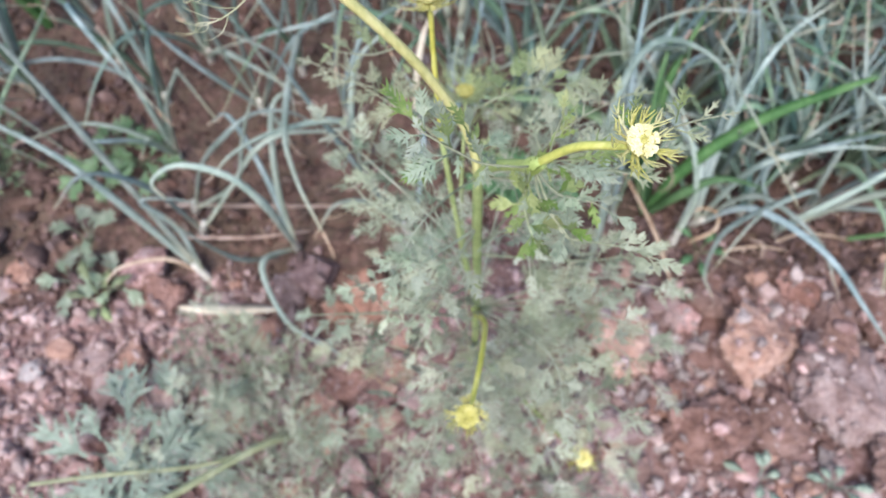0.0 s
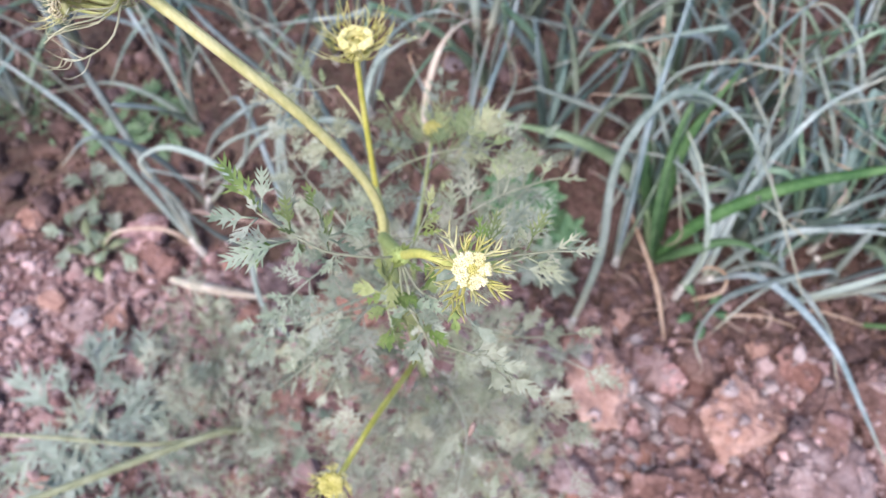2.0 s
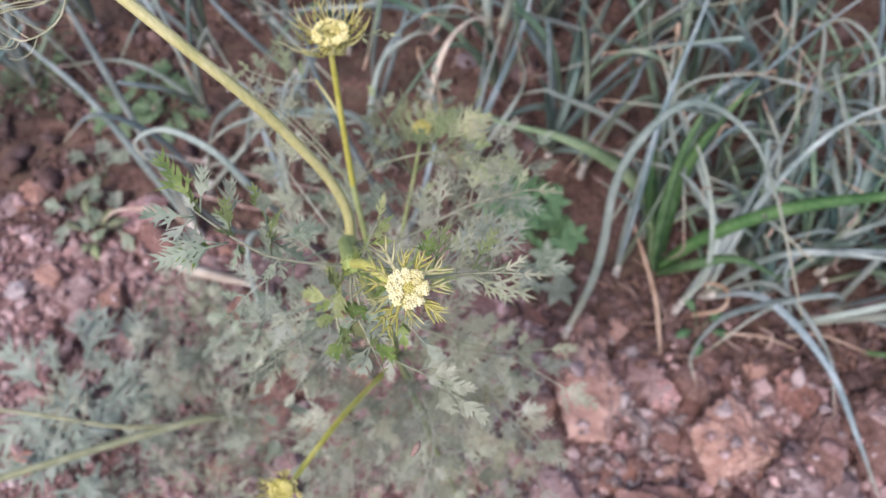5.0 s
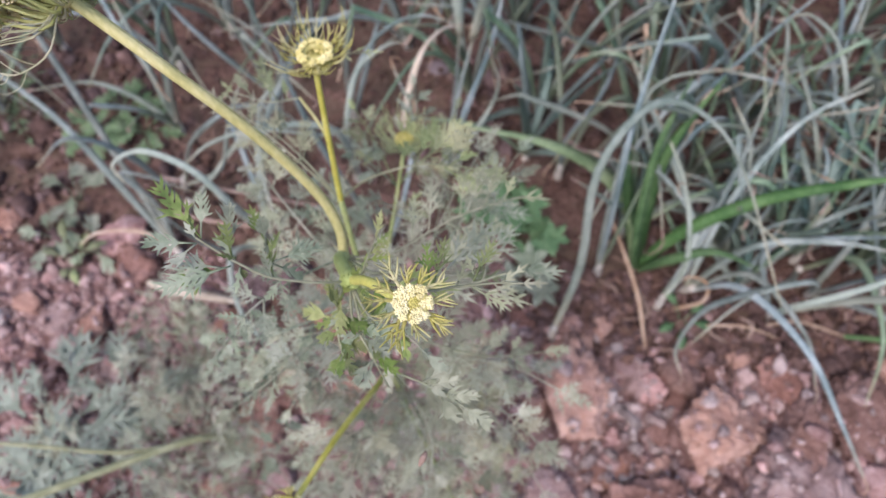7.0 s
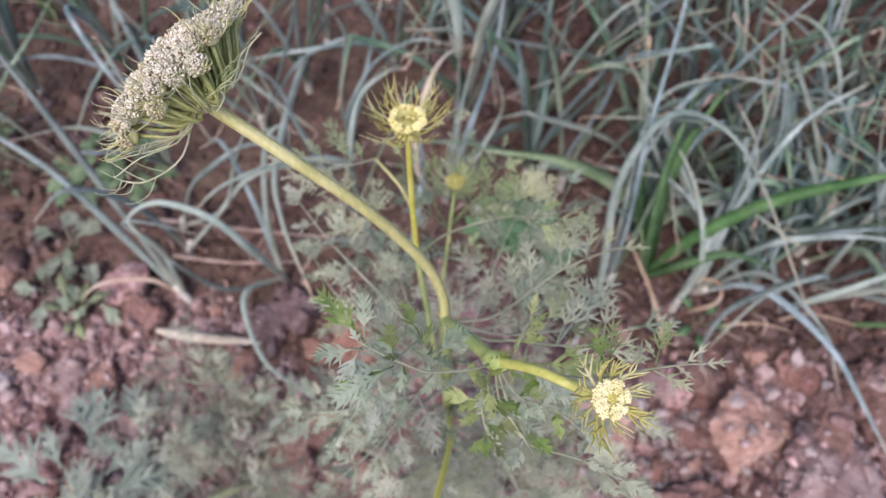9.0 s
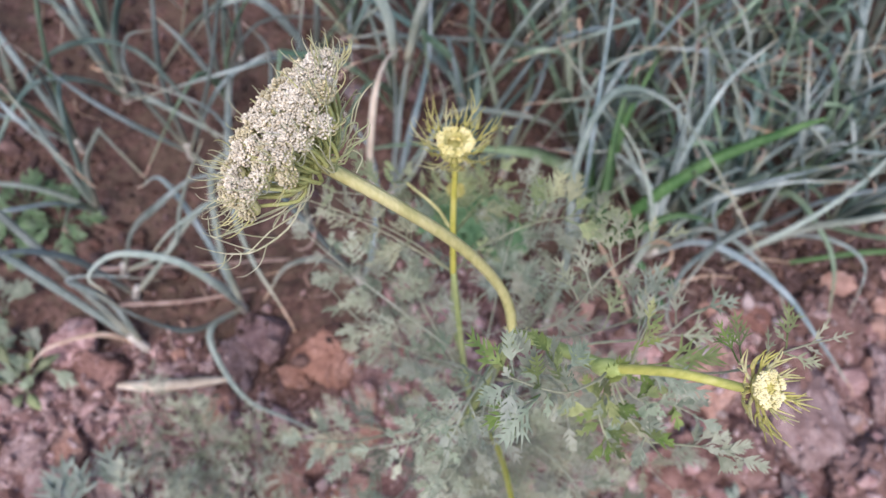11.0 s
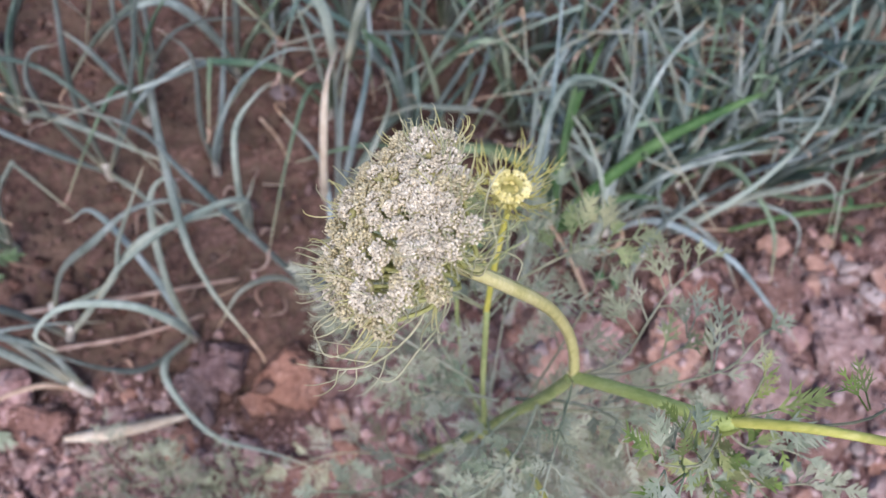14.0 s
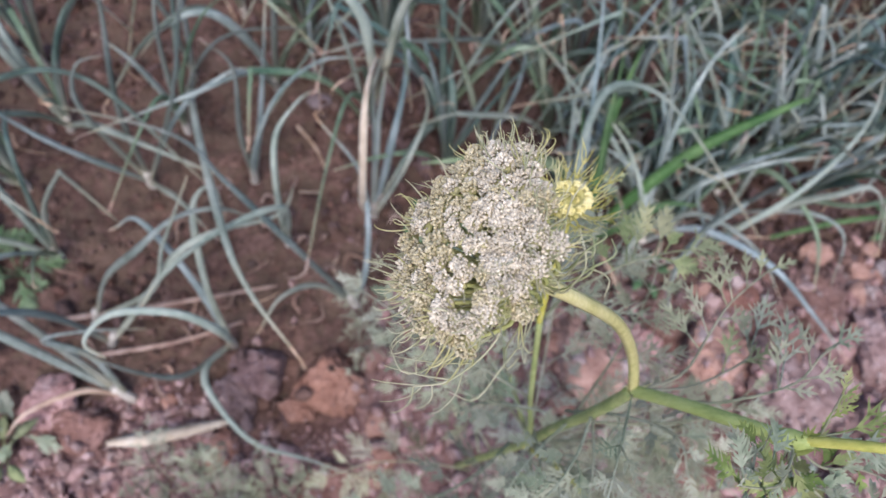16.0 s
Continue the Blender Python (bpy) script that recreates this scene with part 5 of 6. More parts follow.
def carrot_leaf(start, tip, rise, mat=None, pairs=5, spread=0.5, half=0.0007, owner=None, at=BASE, stalk=0.3, size=0.009, broad=False, thick=0.00065):
    pieces = [] if broad else None
    sh = feather_leaf(Vector(start) - Vector(at), Vector(tip) - Vector(at), rise, rc, pairs, spread, half, stalk, thick, size, broad, pieces)
    leaf = part("leaf", sh, mat or M_LEAF, owner or carrot)
    for piece in pieces or []:
        part("leaflet", piece, mat or M_LEAF, leaf)


def spaced_leaf(rachis, leaflets, mat, thick=0.0007, w=0.0013, wide=0.36, young=None, grow=1.0, cut=0.0042, twin=False):
    """A leaf with a drawn-out rachis and cut leaflets on stalks of their own."""
    sh = Shape()
    sh.tube(smooth_path(local(rachis, BASE), 16), lambda u: thick * (1 - 0.5 * u), 6)
    leaf = part("leaf", sh, M_LEAF, carrot, "long-stalked leaf with cut leaflets set well apart")
    pairs = [local(ab, BASE) for ab in leaflets]
    if twin:
        for a, b in list(pairs):
            d = b - a
            side = Vector((rc.uniform(-1, 1), rc.uniform(-1, 1), rc.uniform(-0.2, 0.8))).cross(d).normalized()
            pairs.append((a, a + (d * 0.8 + side * d.length * rc.choice((-1, 1)) * rc.uniform(0.45, 0.8)) * rc.uniform(0.65, 0.9)))
    for i, (a, b) in enumerate(pairs):
        d = (b - a) * grow
        ln = d.length
        d.normalize()
        up = Vector((rc.uniform(-0.35, 0.35), rc.uniform(-0.5, 0.1), 1))
        n = (up - d * up.dot(d)).normalized()
        stalk = 0.22 if ln > 0.012 else 0.08
        blade = Shape()
        blade.tube([a, a + d * ln * (stalk + 0.1)], lambda u: thick * 0.55, 5)
        blade.fan(a + d * ln * stalk, d, n, ln * (1 - stalk), ln * wide, w, rc, max(2, min(6, round(ln / cut))))
        part("leaflet", blade, young if young and i % 3 == 0 else mat, leaf)


spaced_leaf([KNOT, (0.069, 0.22, 0.522), (0.087, 0.232, 0.525), (0.1, 0.241, 0.527), (0.117, 0.248, 0.53), (0.128, 0.251, 0.532)],
            [((0.087, 0.232, 0.525), (0.086, 0.252, 0.53)), ((0.08, 0.228, 0.525), (0.078, 0.249, 0.52)), ((0.1, 0.241, 0.527), (0.1, 0.261, 0.53)), ((0.103, 0.243, 0.528), (0.108, 0.262, 0.53)), ((0.111, 0.246, 0.53), (0.114, 0.258, 0.535)), ((0.119, 0.249, 0.53), (0.122, 0.257, 0.535)), ((0.094, 0.237, 0.526), (0.112, 0.235, 0.52)), ((0.123, 0.25, 0.531), (0.136, 0.251, 0.533))], M_LEAF, w=0.0019, wide=0.42, grow=1.3, cut=0.009)
spaced_leaf([KNOT, (0.073, 0.215, 0.515), (0.091, 0.216, 0.515), (0.106, 0.219, 0.515), (0.109, 0.224, 0.517)],
            [((0.091, 0.216, 0.515), (0.102, 0.231, 0.52)), ((0.108, 0.222, 0.516), (0.124, 0.239, 0.52)), ((0.107, 0.221, 0.516), (0.11, 0.236, 0.52)), ((0.097, 0.217, 0.515), (0.118, 0.219, 0.512))], M_LEAF_BLUE, w=0.0019, wide=0.42, young=M_LEAF_GREEN, grow=1.3, cut=0.009)
spaced_leaf([KNOT, (0.0661, 0.2062, 0.5344), (0.0772, 0.2028, 0.545), (0.092, 0.2019, 0.543), (0.1069, 0.2028, 0.54), (0.1199, 0.2088, 0.54), (0.1285, 0.2106, 0.54)],
            [((0.0937, 0.2019, 0.543), (0.1116, 0.2251, 0.545)), ((0.0937, 0.2028, 0.543), (0.1021, 0.22, 0.545)), ((0.113, 0.2054, 0.54), (0.1159, 0.2208, 0.545)), ((0.1233, 0.2106, 0.54), (0.1423, 0.2132, 0.54)), ((0.1069, 0.2028, 0.54), (0.1282, 0.2002, 0.535)), ((0.0964, 0.2019, 0.542), (0.1086, 0.1968, 0.54))], M_LEAF, w=0.0019, wide=0.42, young=M_LEAF_BLUE, grow=1.3, cut=0.009)
spaced_leaf([(0.034, 0.268, 0.48), (0.0459, 0.2735, 0.4915), (0.0607, 0.2755, 0.5018), (0.0767, 0.2767, 0.509), (0.0881, 0.2757, 0.512), (0.0976, 0.2747, 0.514)],
            [((0.0739, 0.2767, 0.509), (0.0823, 0.2975, 0.514)), ((0.0767, 0.2767, 0.509), (0.0928, 0.2985, 0.514)), ((0.0871, 0.2757, 0.512), (0.1003, 0.2927, 0.519)), ((0.0919, 0.2757, 0.513), (0.1023, 0.2833, 0.514)), ((0.089, 0.2747, 0.512), (0.1063, 0.2652, 0.509)), ((0.0957, 0.2747, 0.514), (0.1185, 0.2718, 0.514)), ((0.0682, 0.2758, 0.506), (0.0673, 0.2929, 0.504))], M_LEAF_GREEN, w=0.0018, wide=0.46, grow=1.2)
spaced_leaf([JOINT, (0.0602, 0.1811, 0.5826), (0.0454, 0.1763, 0.5942), (0.0366, 0.177, 0.6015), (0.0314, 0.1782, 0.6055), (0.024, 0.1807, 0.6106)],
            [((0.0418, 0.1864, 0.5974), (0.036, 0.1953, 0.6049)), ((0.0436, 0.1809, 0.5956), (0.0575, 0.1922, 0.5895)), ((0.034, 0.1776, 0.6025), (0.0301, 0.1941, 0.6102)), ((0.0256, 0.1809, 0.6099), (0.0134, 0.1916, 0.6223)), ((0.0248, 0.1789, 0.6103), (0.013, 0.1742, 0.6186)), ((0.034, 0.1757, 0.6026), (0.0177, 0.1631, 0.6103)), ((0.0427, 0.1827, 0.5959), (0.0446, 0.1913, 0.5989)), ((0.0323, 0.1745, 0.6033), (0.02, 0.1718, 0.6106)), ((0.0366, 0.1761, 0.6015), (0.0358, 0.1692, 0.5975)), ((0.024, 0.1807, 0.6106), (0.0217, 0.1865, 0.6139)), ((0.0472, 0.1765, 0.5925), (0.0472, 0.1726, 0.5831)), ((0.0348, 0.1787, 0.6021), (0.0289, 0.1833, 0.6086)), ((0.0454, 0.1763, 0.5942), (0.0418, 0.1864, 0.5974))], M_LEAF_BLUE, 0.00055, 0.0015, 0.42, M_LEAF_FRESH, 1.1, 0.0036, True)
spaced_leaf([JOINT, (0.078, 0.177, 0.596), (0.093, 0.172, 0.606), (0.107, 0.174, 0.61), (0.118, 0.175, 0.613), (0.124, 0.175, 0.614)],
            [((0.11, 0.175, 0.612), (0.115, 0.189, 0.616)), ((0.11, 0.177, 0.613), (0.107, 0.182, 0.615)), ((0.118, 0.175, 0.613), (0.126, 0.181, 0.616)), ((0.098, 0.174, 0.606), (0.1, 0.191, 0.61)), ((0.11, 0.174, 0.61), (0.122, 0.168, 0.61)), ((0.116, 0.175, 0.612), (0.121, 0.171, 0.612)), ((0.097, 0.174, 0.606), (0.094, 0.189, 0.608)), ((0.123, 0.175, 0.614), (0.132, 0.176, 0.614)), ((0.105, 0.174, 0.609), (0.108, 0.183, 0.612))], M_LEAF, 0.00055, 0.0010, 0.4, M_LEAF_FRESH)
spaced_leaf([JOINT, (0.0623, 0.1766, 0.5681), (0.0631, 0.1693, 0.5624), (0.0662, 0.1617, 0.556)],
            [((0.0626, 0.174, 0.5662), (0.0537, 0.1754, 0.5652)), ((0.0631, 0.1699, 0.5626), (0.0579, 0.1683, 0.5582)), ((0.0622, 0.1756, 0.5677), (0.0679, 0.1715, 0.569)), ((0.0638, 0.1676, 0.5608), (0.0722, 0.166, 0.5638)), ((0.0653, 0.1636, 0.5575), (0.0693, 0.1588, 0.5558)), ((0.065, 0.1647, 0.5579), (0.062, 0.1607, 0.5522)), ((0.0626, 0.177, 0.5684), (0.0596, 0.1824, 0.5717))], M_LEAF_FRESH, 0.00055, 0.0017, 0.44, M_LEAF_YOUNG, grow=1.7, cut=0.0034, twin=True)
spaced_leaf([JOINT, (0.0686, 0.1737, 0.5689), (0.0755, 0.1643, 0.5641), (0.0836, 0.1535, 0.558)],
            [((0.0683, 0.1744, 0.5691), (0.0732, 0.1704, 0.5701)), ((0.0713, 0.1695, 0.567), (0.0786, 0.1646, 0.5684)), ((0.0717, 0.1689, 0.5669), (0.0667, 0.1664, 0.5623)), ((0.0755, 0.1643, 0.5641), (0.0827, 0.1601, 0.5646)), ((0.0773, 0.1622, 0.5627), (0.0753, 0.1562, 0.5566)), ((0.0672, 0.1765, 0.5706), (0.0625, 0.1734, 0.567))], M_LEAF_BLUE, 0.00055, 0.0017, 0.44, M_LEAF_FRESH, grow=1.7, cut=0.0034, twin=True)
spaced_leaf([JOINT, (0.0748, 0.1744, 0.5721), (0.0869, 0.17, 0.5717), (0.0952, 0.1648, 0.57)],
            [((0.0748, 0.1744, 0.5721), (0.081, 0.1744, 0.5761)), ((0.0771, 0.1731, 0.5722), (0.08, 0.1671, 0.5686)), ((0.0869, 0.17, 0.5717), (0.094, 0.1686, 0.5744)), ((0.0874, 0.1696, 0.5717), (0.0889, 0.1641, 0.5679)), ((0.0935, 0.1654, 0.5708), (0.0999, 0.1613, 0.5689)), ((0.0817, 0.1715, 0.5719), (0.0869, 0.1731, 0.5751))], M_LEAF_BLUE, 0.00055, 0.0017, 0.44, M_LEAF_FRESH, grow=1.7, cut=0.0034, twin=True)
spaced_leaf([JOINT, (0.076, 0.1633, 0.5616), (0.0851, 0.1588, 0.5604), (0.0975, 0.1553, 0.5605), (0.1086, 0.1506, 0.5597)],
            [((0.0975, 0.1553, 0.5605), (0.1042, 0.1566, 0.5629)), ((0.1, 0.1541, 0.5608), (0.1061, 0.148, 0.558)), ((0.1038, 0.1527, 0.5602), (0.1112, 0.1525, 0.5623)), ((0.108, 0.1508, 0.5596), (0.1165, 0.1465, 0.5583)), ((0.0949, 0.156, 0.56), (0.1009, 0.1592, 0.5629))], M_LEAF_GREY, 0.00055, 0.0017, 0.44, grow=1.7, cut=0.0034, twin=True)
spaced_leaf([JOINT, (0.0713, 0.1844, 0.5836), (0.0742, 0.1894, 0.5908), (0.078, 0.1958, 0.5986)],
            [((0.0721, 0.1859, 0.5855), (0.0735, 0.1892, 0.5916)), ((0.0735, 0.1882, 0.589), (0.0824, 0.1889, 0.5929)), ((0.0742, 0.1894, 0.5908), (0.0817, 0.1923, 0.5973)), ((0.0757, 0.1916, 0.5931), (0.0818, 0.1949, 0.5994)), ((0.0765, 0.1937, 0.5963), (0.0782, 0.2003, 0.6037)), ((0.0705, 0.1826, 0.5805), (0.0762, 0.1844, 0.5839)), ((0.0704, 0.1818, 0.5791), (0.0761, 0.1789, 0.5785)), ((0.071, 0.1821, 0.5794), (0.0732, 0.1773, 0.5749))], M_LEAF_YOUNG, 0.00055, 0.0011, 0.36, M_LEAF_FRESH, grow=1.05, cut=0.0030)
spaced_leaf([JOINT, (0.0761, 0.1833, 0.5813), (0.0802, 0.1825, 0.5822)],
            [((0.0761, 0.1833, 0.5813), (0.093, 0.1814, 0.5866)), ((0.0751, 0.1828, 0.5797), (0.0838, 0.1785, 0.5784))], M_LEAF_BLUE, 0.00055, 0.0017, 0.44, M_LEAF_FRESH, grow=1.7, cut=0.0034, twin=True)
spaced_leaf([JOINT, (0.0638, 0.1795, 0.5741), (0.0647, 0.1812, 0.5783)],
            [((0.0631, 0.1774, 0.572), (0.0669, 0.1829, 0.5807)), ((0.064, 0.1795, 0.5741), (0.0625, 0.1734, 0.567))], M_LEAF_FRESH, 0.00055, 0.0017, 0.44, M_LEAF_YOUNG, grow=1.7, cut=0.0034, twin=True)
stem(carrot, BASE, [(0.032, 0.280, 0.510), (0.026, 0.288, 0.518), (0.014, 0.300, 0.523)], 0.0009, 0.0007, M_STEM, "side_shoot", "short yellow side shoot with a leaf")
spaced_leaf([(0.014, 0.3, 0.523), (0.0, 0.296, 0.523), (-0.015, 0.298, 0.524), (-0.022, 0.3, 0.524)],
            [((0.003, 0.297, 0.523), (-0.013, 0.321, 0.53)), ((0.0, 0.296, 0.523), (-0.003, 0.312, 0.528)), ((-0.009, 0.297, 0.523), (-0.021, 0.309, 0.528)), ((-0.006, 0.296, 0.523), (-0.011, 0.286, 0.52)), ((-0.021, 0.3, 0.524), (-0.028, 0.292, 0.524)), ((-0.019, 0.299, 0.524), (-0.027, 0.304, 0.526)), ((0.008, 0.298, 0.523), (0.004, 0.309, 0.526))], M_LEAF_GREEN, 0.0006, 0.0015)
spaced_leaf([(0.034, 0.290, 0.563), (0.042, 0.293, 0.566), (0.051, 0.294, 0.567), (0.056, 0.295, 0.567)],
            [((0.051, 0.294, 0.567), (0.061, 0.296, 0.568)), ((0.044, 0.293, 0.566), (0.048, 0.29, 0.566)), ((0.048, 0.294, 0.567), (0.053, 0.299, 0.567))], M_BRACT_G, 0.0004, 0.0007)
for start, tip, rise, mat, pairs, spread in [
    (KNOT, (0.005, 0.165, 0.520), 0.010, M_LEAF_BLUE, 4, 0.5),
    ((0.034, 0.268, 0.48), (-0.022, 0.300, 0.500), 0.008, M_LEAF, 3, 0.5),
]:
    carrot_leaf(start, tip, rise, mat, pairs, spread, 0.0006, stalk=0.36, size=0.0105, broad=True)
for start, tip, rise, mat in [
    ((0.050, 0.325, 0.40), (0.085, 0.368, 0.432), 0.004, M_LEAF_GREEN), ((0.050, 0.325, 0.40), (0.018, 0.366, 0.425), 0.004, M_LEAF_GREEN), ((0.052, 0.335, 0.41), (0.056, 0.382, 0.435), 0.004, M_LEAF_BLUE),
    ((0.050, 0.325, 0.40), (0.088, 0.338, 0.428), 0.006, M_LEAF_GREEN), ((0.050, 0.325, 0.40), (0.016, 0.336, 0.424), 0.006, M_LEAF_BLUE), ((0.049, 0.315, 0.39), (0.070, 0.300, 0.415), 0.006, M_LEAF_GREEN), ((0.049, 0.315, 0.39), (0.034, 0.300, 0.41), 0.006, M_LEAF_BLUE),
    ((0.046, 0.28, 0.36), (0.13, 0.35, 0.42), 0.015, M_LEAF_BLUE), ((0.046, 0.28, 0.36), (-0.02, 0.33, 0.39), 0.012, M_LEAF_BLUE),
]:
    carrot_leaf(start, tip, rise, mat, 3, 0.75, 0.0009, size=0.016, broad=True)
carrot_leaf((0.034, 0.268, 0.480), (-0.036, 0.306, 0.510), 0.006, M_LEAF_SOFT, 4, 0.5, 0.0005, size=0.010)
carrot_leaf((0.043, 0.245, 0.390), (-0.042, 0.322, 0.440), 0.015, M_LEAF_GREY, 4, 0.5, 0.0009, size=0.0165, broad=True, thick=0.0009)
carrot_leaf((0.046, 0.240, 0.370), (-0.033, 0.294, 0.420), 0.015, M_LEAF_GREY, 4, 0.5, 0.0009, size=0.0165, broad=True, thick=0.0009)
carrot_leaf((0.048, 0.236, 0.350), (0.017, 0.307, 0.410), 0.015, M_LEAF_GREY, 4, 0.5, 0.0009, size=0.0165, broad=True, thick=0.0009)
for start, tip, mat in [
    (NODE, (0.163, 0.200, 0.400), M_LEAF_GREY), ((0.051, 0.2235, 0.42), (0.150, 0.209, 0.440), M_LEAF), (NODE, (0.152, 0.169, 0.400), M_LEAF_GREY), (NODE, (0.163, 0.145, 0.360), M_LEAF_SOFT),
    (NODE, (0.131, 0.129, 0.380), M_LEAF_GREY), (NODE, (0.144, 0.195, 0.360), M_LEAF_SOFT), ((0.050, 0.221, 0.46), (-0.004, 0.156, 0.460), M_LEAF_GREY),
    ((0.050, 0.221, 0.46), (-0.022, 0.190, 0.460), M_LEAF_BLUE), ((0.051, 0.2235, 0.42), (-0.007, 0.185, 0.420), M_LEAF_GREY), (NODE, (0.021, 0.120, 0.360), M_LEAF_GREY), (NODE, (0.052, 0.139, 0.400), M_LEAF_SOFT),
    (NODE, (0.093, 0.125, 0.400), M_LEAF_GREY), ((0.051, 0.2235, 0.42), (0.127, 0.300, 0.460), M_LEAF), (NODE, (0.104, 0.347, 0.420), M_LEAF_GREY),
    ((0.053, 0.231, 0.23), (0.100, 0.100, 0.300), M_LEAF_GREY), ((0.053, 0.231, 0.23), (0.050, 0.090, 0.300), M_LEAF_SOFT), ((0.053, 0.231, 0.23), (0.000, 0.120, 0.280), M_LEAF_GREY), ((0.053, 0.231, 0.23), (0.140, 0.120, 0.280), M_LEAF_SOFT),
    ((0.053, 0.231, 0.20), (0.080, 0.140, 0.250), M_LEAF_GREY), ((0.053, 0.231, 0.20), (0.125, 0.180, 0.270), M_LEAF_SOFT), ((0.053, 0.231, 0.20), (0.020, 0.155, 0.230), M_LEAF_GREY),
]:
    carrot_leaf(start, tip, 0.012, mat, 4, rc.uniform(0.5, 0.62), 0.0009, size=0.022, broad=True, thick=0.0009)
for k in range(16):
    z = 0.03 + 0.40 * ((k + 0.5) / 16) ** 0.85
    g = k * 2.39996 + 0.5
    reach = rc.uniform(0.09, 0.17) * (1.0 - 0.4 * z / 0.42)
    x, y = 0.05 + 0.003 * math.cos(g), 0.232 + 0.003 * math.sin(g)
    tip = (x + reach * math.cos(g), y + reach * 0.85 * math.sin(g), z + rc.uniform(0.0, 0.09))
    mat = (M_LEAF_GREY, M_LEAF_SOFT, M_LEAF_GREY, M_LEAF, M_LEAF_BLUE)[k % 5]
    arch = rc.uniform(0.015, 0.05)
    if z > 0.24 and tip[0] > 0.08 and tip[1] > 0.17:
        continue
    if z > 0.24 and math.sin(g) > 0.2:
        tip, arch = (tip[0], tip[1], min(tip[2], 0.36)), 0.012
    if k % 2:
        carrot_leaf((x, y, z), tip, arch, mat, 4, rc.uniform(0.5, 0.65), 0.0010, size=0.024, broad=True, thick=0.0012)
    else:
        carrot_leaf((x, y, z), tip, arch, mat, rc.randint(3, 5), rc.uniform(0.5, 0.7), 0.0010, size=0.023, broad=True, thick=0.0010)


bud = Shape()
bud.tube(smooth_path(local([(0.0970, 0.1295, 0.5468), (0.0982, 0.1325, 0.5478), (0.0988, 0.1350, 0.5470)], BASE), 8), lambda u: 0.0012 * math.sin(math.pi * (0.12 + 0.8 * u)), 8, 0.8)
part("withered_bract", bud, M_DEAD, carrot, "small shrivelled reddish-brown bract")


# ---- smaller carrots and weeds ----
def feathery(name, x, y, count, size, tall, mat, seed, label, category, group="", spread=0.6, half=0.00045, pairs=6, leaf_size=0.0105):
    rr = random.Random(seed)
    at = (x, y, height(x, y) - 0.003)
    ob = thing(name, at, label, category, group)
    for k in range(count):
        g = k * 2.39996 + seed
        ln = size * rr.uniform(0.6, 1.1)
        sh = feather_leaf((0, 0, 0.003), (ln * math.cos(g), ln * math.sin(g), tall * rr.uniform(0.3, 1.0)), tall * rr.uniform(0.3, 0.6), rr, pairs, spread, half, size=leaf_size)
        part("leaf", sh, mat, ob)
    return ob


for x, y, n, size, tall, seed in [(-0.212, 0.282, 11, 0.085, 0.08, 1), (-0.155, 0.240, 10, 0.08, 0.09, 2), (-0.06, 0.15, 7, 0.10, 0.11, 3), (-0.175, 0.180, 10, 0.09, 0.10, 4), (0.06, 0.13, 5, 0.10, 0.11, 6), (-0.16, 0.10, 6, 0.10, 0.11, 7), (0.125, 0.14, 7, 0.10, 0.16, 9), (0.10, 0.20, 5, 0.09, 0.16, 12), (0.02, 0.41, 6, 0.08, 0.08, 10)]:
    feathery("young_carrot_plant", x, y, n, size, tall, M_LEAF_GREY, seed, "young carrot with feathery grey-green leaves", "carrot plant", "carrot plants", half=0.0006, leaf_size=0.0145, pairs=5)
side_base = (-0.140, 0.205, 0.0)
side = thing("wild_carrot_plant", side_base, "leaning carrot with yellow-green stems and feathery leaves", "carrot plant", "carrot plants")
stem(side, side_base, [side_base, (-0.150, 0.195, 0.06), (-0.176, 0.176, 0.10), (-0.262, 0.110, 0.17), (-0.34, 0.06, 0.20)], 0.0040, 0.0032, M_STEM_DULL, "main_stem", "dull yellow-green leaning stem")
stem(side, side_base, [(-0.176, 0.176, 0.10), (-0.22, 0.16, 0.13), (-0.30, 0.155, 0.15), (-0.36, 0.15, 0.16)], 0.0022, 0.0017, M_STEM_DULL, "branch", "dull yellow-green leaning stem")
for k, (s0, t0) in enumerate([((-0.176, 0.176, 0.10), (-0.20, 0.25, 0.13)), ((-0.22, 0.14, 0.14), (-0.28, 0.20, 0.17)), ((-0.262, 0.110, 0.17), (-0.35, 0.14, 0.20)), ((-0.16, 0.19, 0.08), (-0.08, 0.17, 0.14)), ((-0.262, 0.110, 0.17), (-0.25, 0.03, 0.21)), ((-0.20, 0.155, 0.12), (-0.15, 0.10, 0.18))]):
    carrot_leaf(s0, t0, 0.01, M_LEAF_GREY, 5, 0.6, 0.0006, side, side_base)
feathery("feathery_weed", -0.585, 0.62, 9, 0.075, 0.06, M_WEED, 24, "small green feathery weed on moist soil", "weed", "weeds in the bed", 0.55, 0.0009, 4, 0.014)


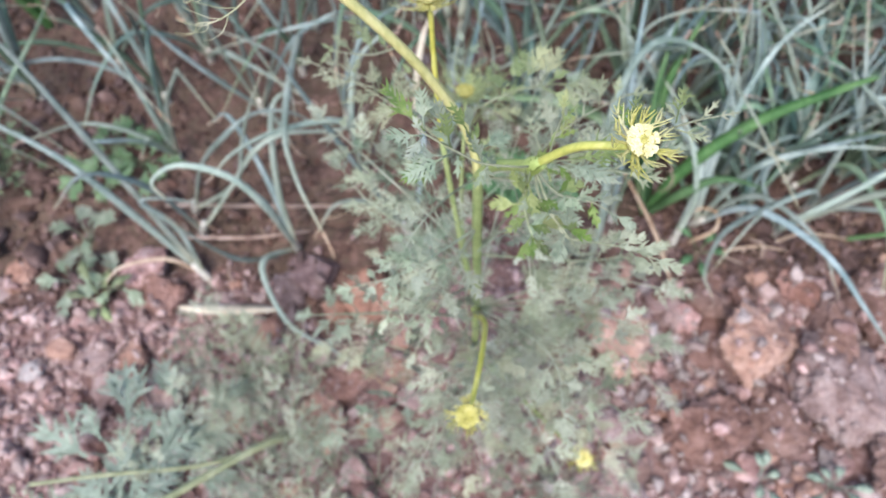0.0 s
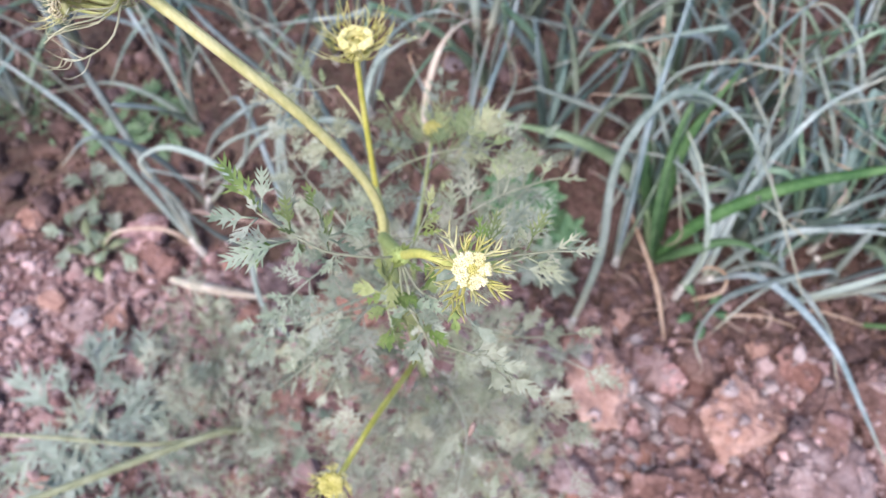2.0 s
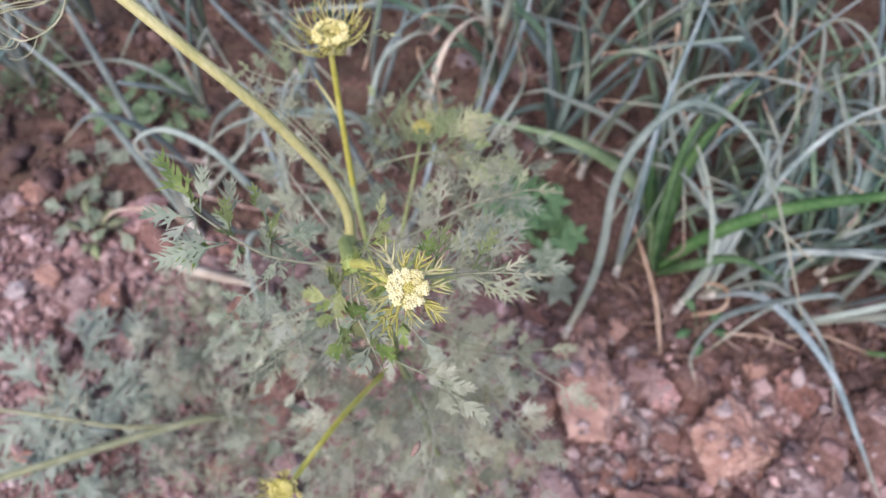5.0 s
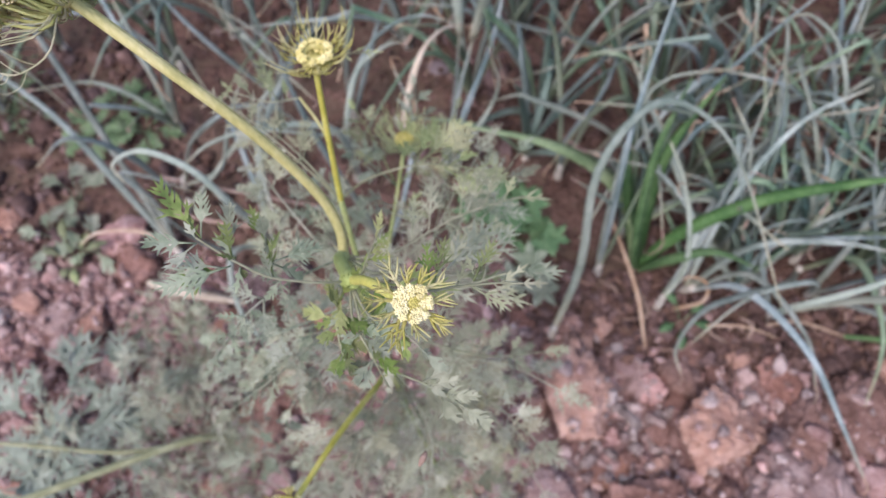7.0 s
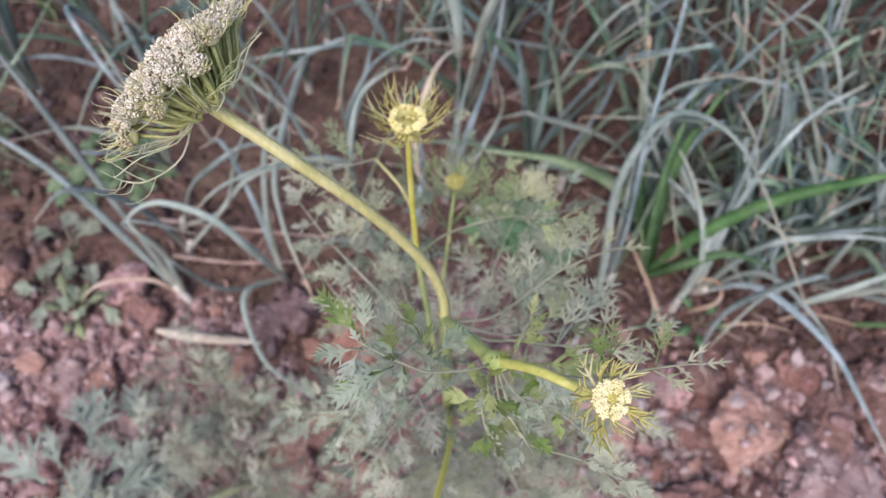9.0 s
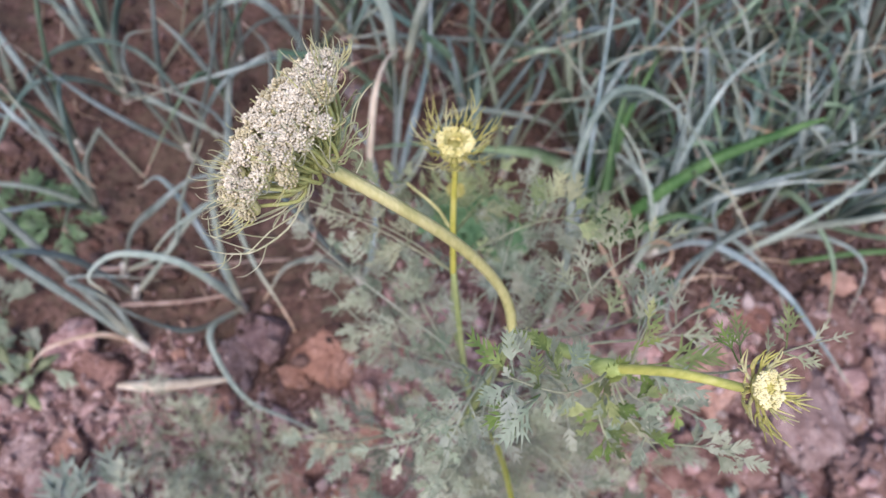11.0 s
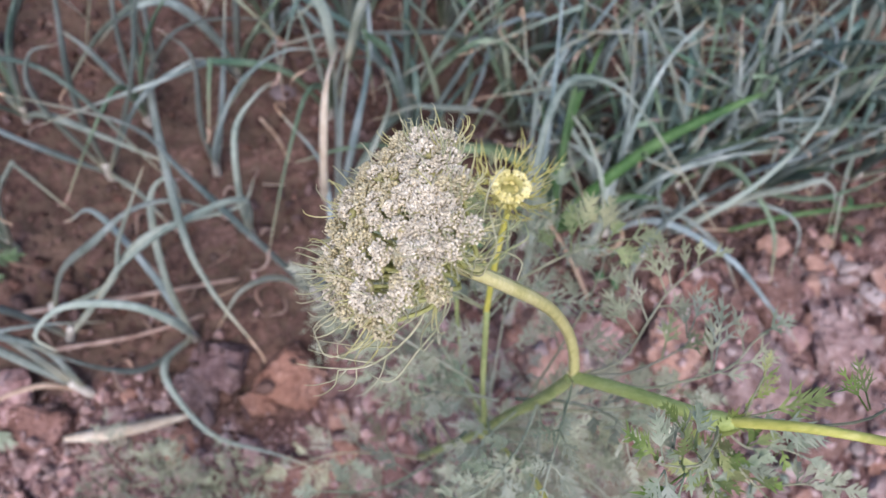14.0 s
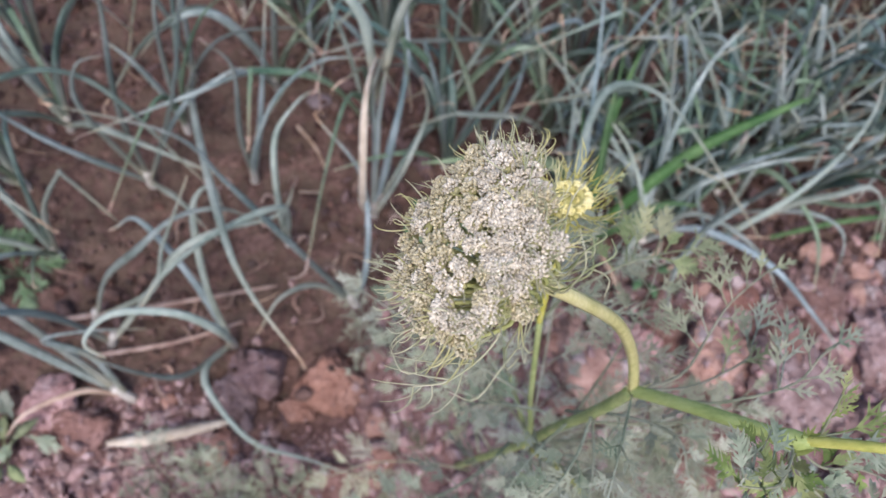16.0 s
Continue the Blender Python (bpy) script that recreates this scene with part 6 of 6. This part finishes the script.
def cut_weed(name, x, y, count, size, tall, mat, seed, label, w=0.16, wide=0.46, teeth=3):
    """A low weed with stalked leaves cut into a few broad lobes."""
    rr = random.Random(seed)
    ob = thing(name, (x, y, height(x, y) - 0.002), label, "weed", "weeds in the bed")
    for k in range(count):
        g = k * 2.39996 + seed
        ln = size * rr.uniform(0.7, 1.15)
        d = Vector((math.cos(g), math.sin(g), 0))
        hip = d * ln * 0.45 + Vector((0, 0, tall * rr.uniform(0.5, 1.0)))
        leaf = Shape()
        leaf.tube(smooth_path([(0, 0, 0.001), hip * 0.5 + Vector((0, 0, 0.006)), hip], 5), lambda u: 0.0009 - 0.0003 * u, 5)
        fall = (d + Vector((rr.uniform(-0.35, 0.35), rr.uniform(-0.35, 0.35), rr.uniform(-0.35, 0.25)))).normalized()
        leaf.fan(hip - fall * ln * 0.12, fall, Vector((rr.uniform(-0.4, 0.4), rr.uniform(-0.5, 0.1), 1)).normalized(), ln * 0.75, ln * wide, ln * w, rr, teeth)
        part("leaf", leaf, mat, ob)
    return ob


for x, y, n, size, tall, seed in [(-0.417, 0.627, 11, 0.060, 0.035, 21), (-0.375, 0.600, 9, 0.055, 0.03, 22), (-0.440, 0.585, 7, 0.045, 0.03, 23)]:
    cut_weed("lobed_weed", x, y, n, size, tall, M_WEED, seed, "small green weed with lobed leaves on moist soil")
for x, y, n, size, tall, seed in [(-0.444, 0.425, 7, 0.055, 0.03, 25), (-0.385, 0.413, 5, 0.045, 0.03, 26), (-0.438, 0.490, 6, 0.05, 0.035, 27)]:
    cut_weed("lobed_weed", x, y, n, size, tall, M_LEAF_BLUE, seed, "grey-green weed with broad lobed leaves beside the dry strip")
for x, y, n, size, tall, seed in [(-0.275, 0.225, 6, 0.085, 0.05, 31), (-0.335, 0.193, 8, 0.095, 0.06, 32), (-0.285, 0.160, 7, 0.090, 0.06, 33), (-0.31, 0.120, 6, 0.09, 0.07, 34)]:
    cut_weed("lobed_weed", x, y, n, size, tall, M_LEAF_TEAL, seed, "pale grey-green weed with long lobed leaves", 0.085, 0.46, 4)


def leafy_weed(x, y, count, size, half, mat, seed, label, round_leaf=False):
    """A low plant with simple leaves on short stalks."""
    rr = random.Random(seed)
    at = (x, y, height(x, y) - 0.002)
    ob = thing("leafy_weed", at, label, "weed", "weeds in the bed")
    for k in range(count):
        g = k * 2.39996 + seed
        ln = size * rr.uniform(0.5, 1.1)
        d = Vector((math.cos(g), math.sin(g), 0))
        sh = Shape()
        lift = rr.uniform(0.4, 1.1) * size
        sh.tube(smooth_path([(0, 0, 0.001), d * ln * 0.3 + Vector((0, 0, lift * 0.7)), d * ln * 0.6 + Vector((0, 0, lift))], 5), lambda u: 0.0008, 4)
        p = d * ln * 0.6 + Vector((0, 0, lift))
        if round_leaf:
            tilt = Vector((rr.uniform(-0.35, 0.35), rr.uniform(-0.5, 0.1), 1)).normalized()
            e1 = (d - tilt * d.dot(tilt)).normalized()
            e2 = tilt.cross(e1)
            hub = len(sh.v)
            sh.v.append(p)
            for m in range(41):
                h = (m / 40 - 0.5) * 5.5
                lobe = half * rr.uniform(0.96, 1.04) * (1.55 + 0.5 * math.cos(h * 5 * math.tau / 5.5) + 0.14 * math.cos(h * 17))
                rim = p + (e1 * math.cos(h) + e2 * math.sin(h)) * lobe
                sh.v += [p.lerp(rim, 0.55) + tilt * half * (0.18 + 0.1 * math.cos(h * 10)), rim + tilt * half * 0.12 * math.sin(h * 3 + k)]
            for m in range(40):
                a, b = hub + 1 + 2 * m, hub + 3 + 2 * m
                sh.f += [(hub, a, b), (a, a + 1, b + 1, b)]
        else:
            sh.blade(smooth_path([p, p + d * ln * 0.4 + Vector((0, 0, 0.003)), p + d * ln * 0.8], 6), lambda u: half * math.sin(math.pi * (0.06 + 0.9 * u)), Vector((0, 0, 1)), 0.25)
        part("leaf", sh, mat, ob)
    return ob


leafy_weed(-0.400, 0.392, 6, 0.035, 0.006, M_LEAF_GREEN, 2, "small weed with fresh green oblong leaves")
leafy_weed(0.145, 0.520, 9, 0.055, 0.011, M_WEED_DARK, 4, "low weed with rounded lobed dark green leaves", True)
leafy_weed(0.108, 0.530, 7, 0.045, 0.010, M_WEED_DARK, 5, "low weed with rounded lobed dark green leaves", True)
leafy_weed(0.172, 0.490, 6, 0.045, 0.010, M_WEED_DARK, 6, "low weed with rounded lobed dark green leaves", True)
leafy_weed(0.172, 0.425, 4, 0.040, 0.012, M_LEAF_BLUE, 7, "low weed with rounded grey-green leaves", True)
leafy_weed(0.361, 0.120, 6, 0.03, 0.005, M_LEAF_TEAL, 8, "tiny grey-green seedling on dry soil")
leafy_weed(0.435, 0.106, 6, 0.03, 0.005, M_LEAF_TEAL, 9, "tiny grey-green seedling on dry soil")
leafy_weed(0.36, 0.40, 5, 0.03, 0.006, M_WEED_DARK, 10, "tiny green seedling beside an onion")
leafy_weed(0.72, 0.36, 6, 0.035, 0.005, M_WEED_DARK, 11, "small green weed on dry soil")
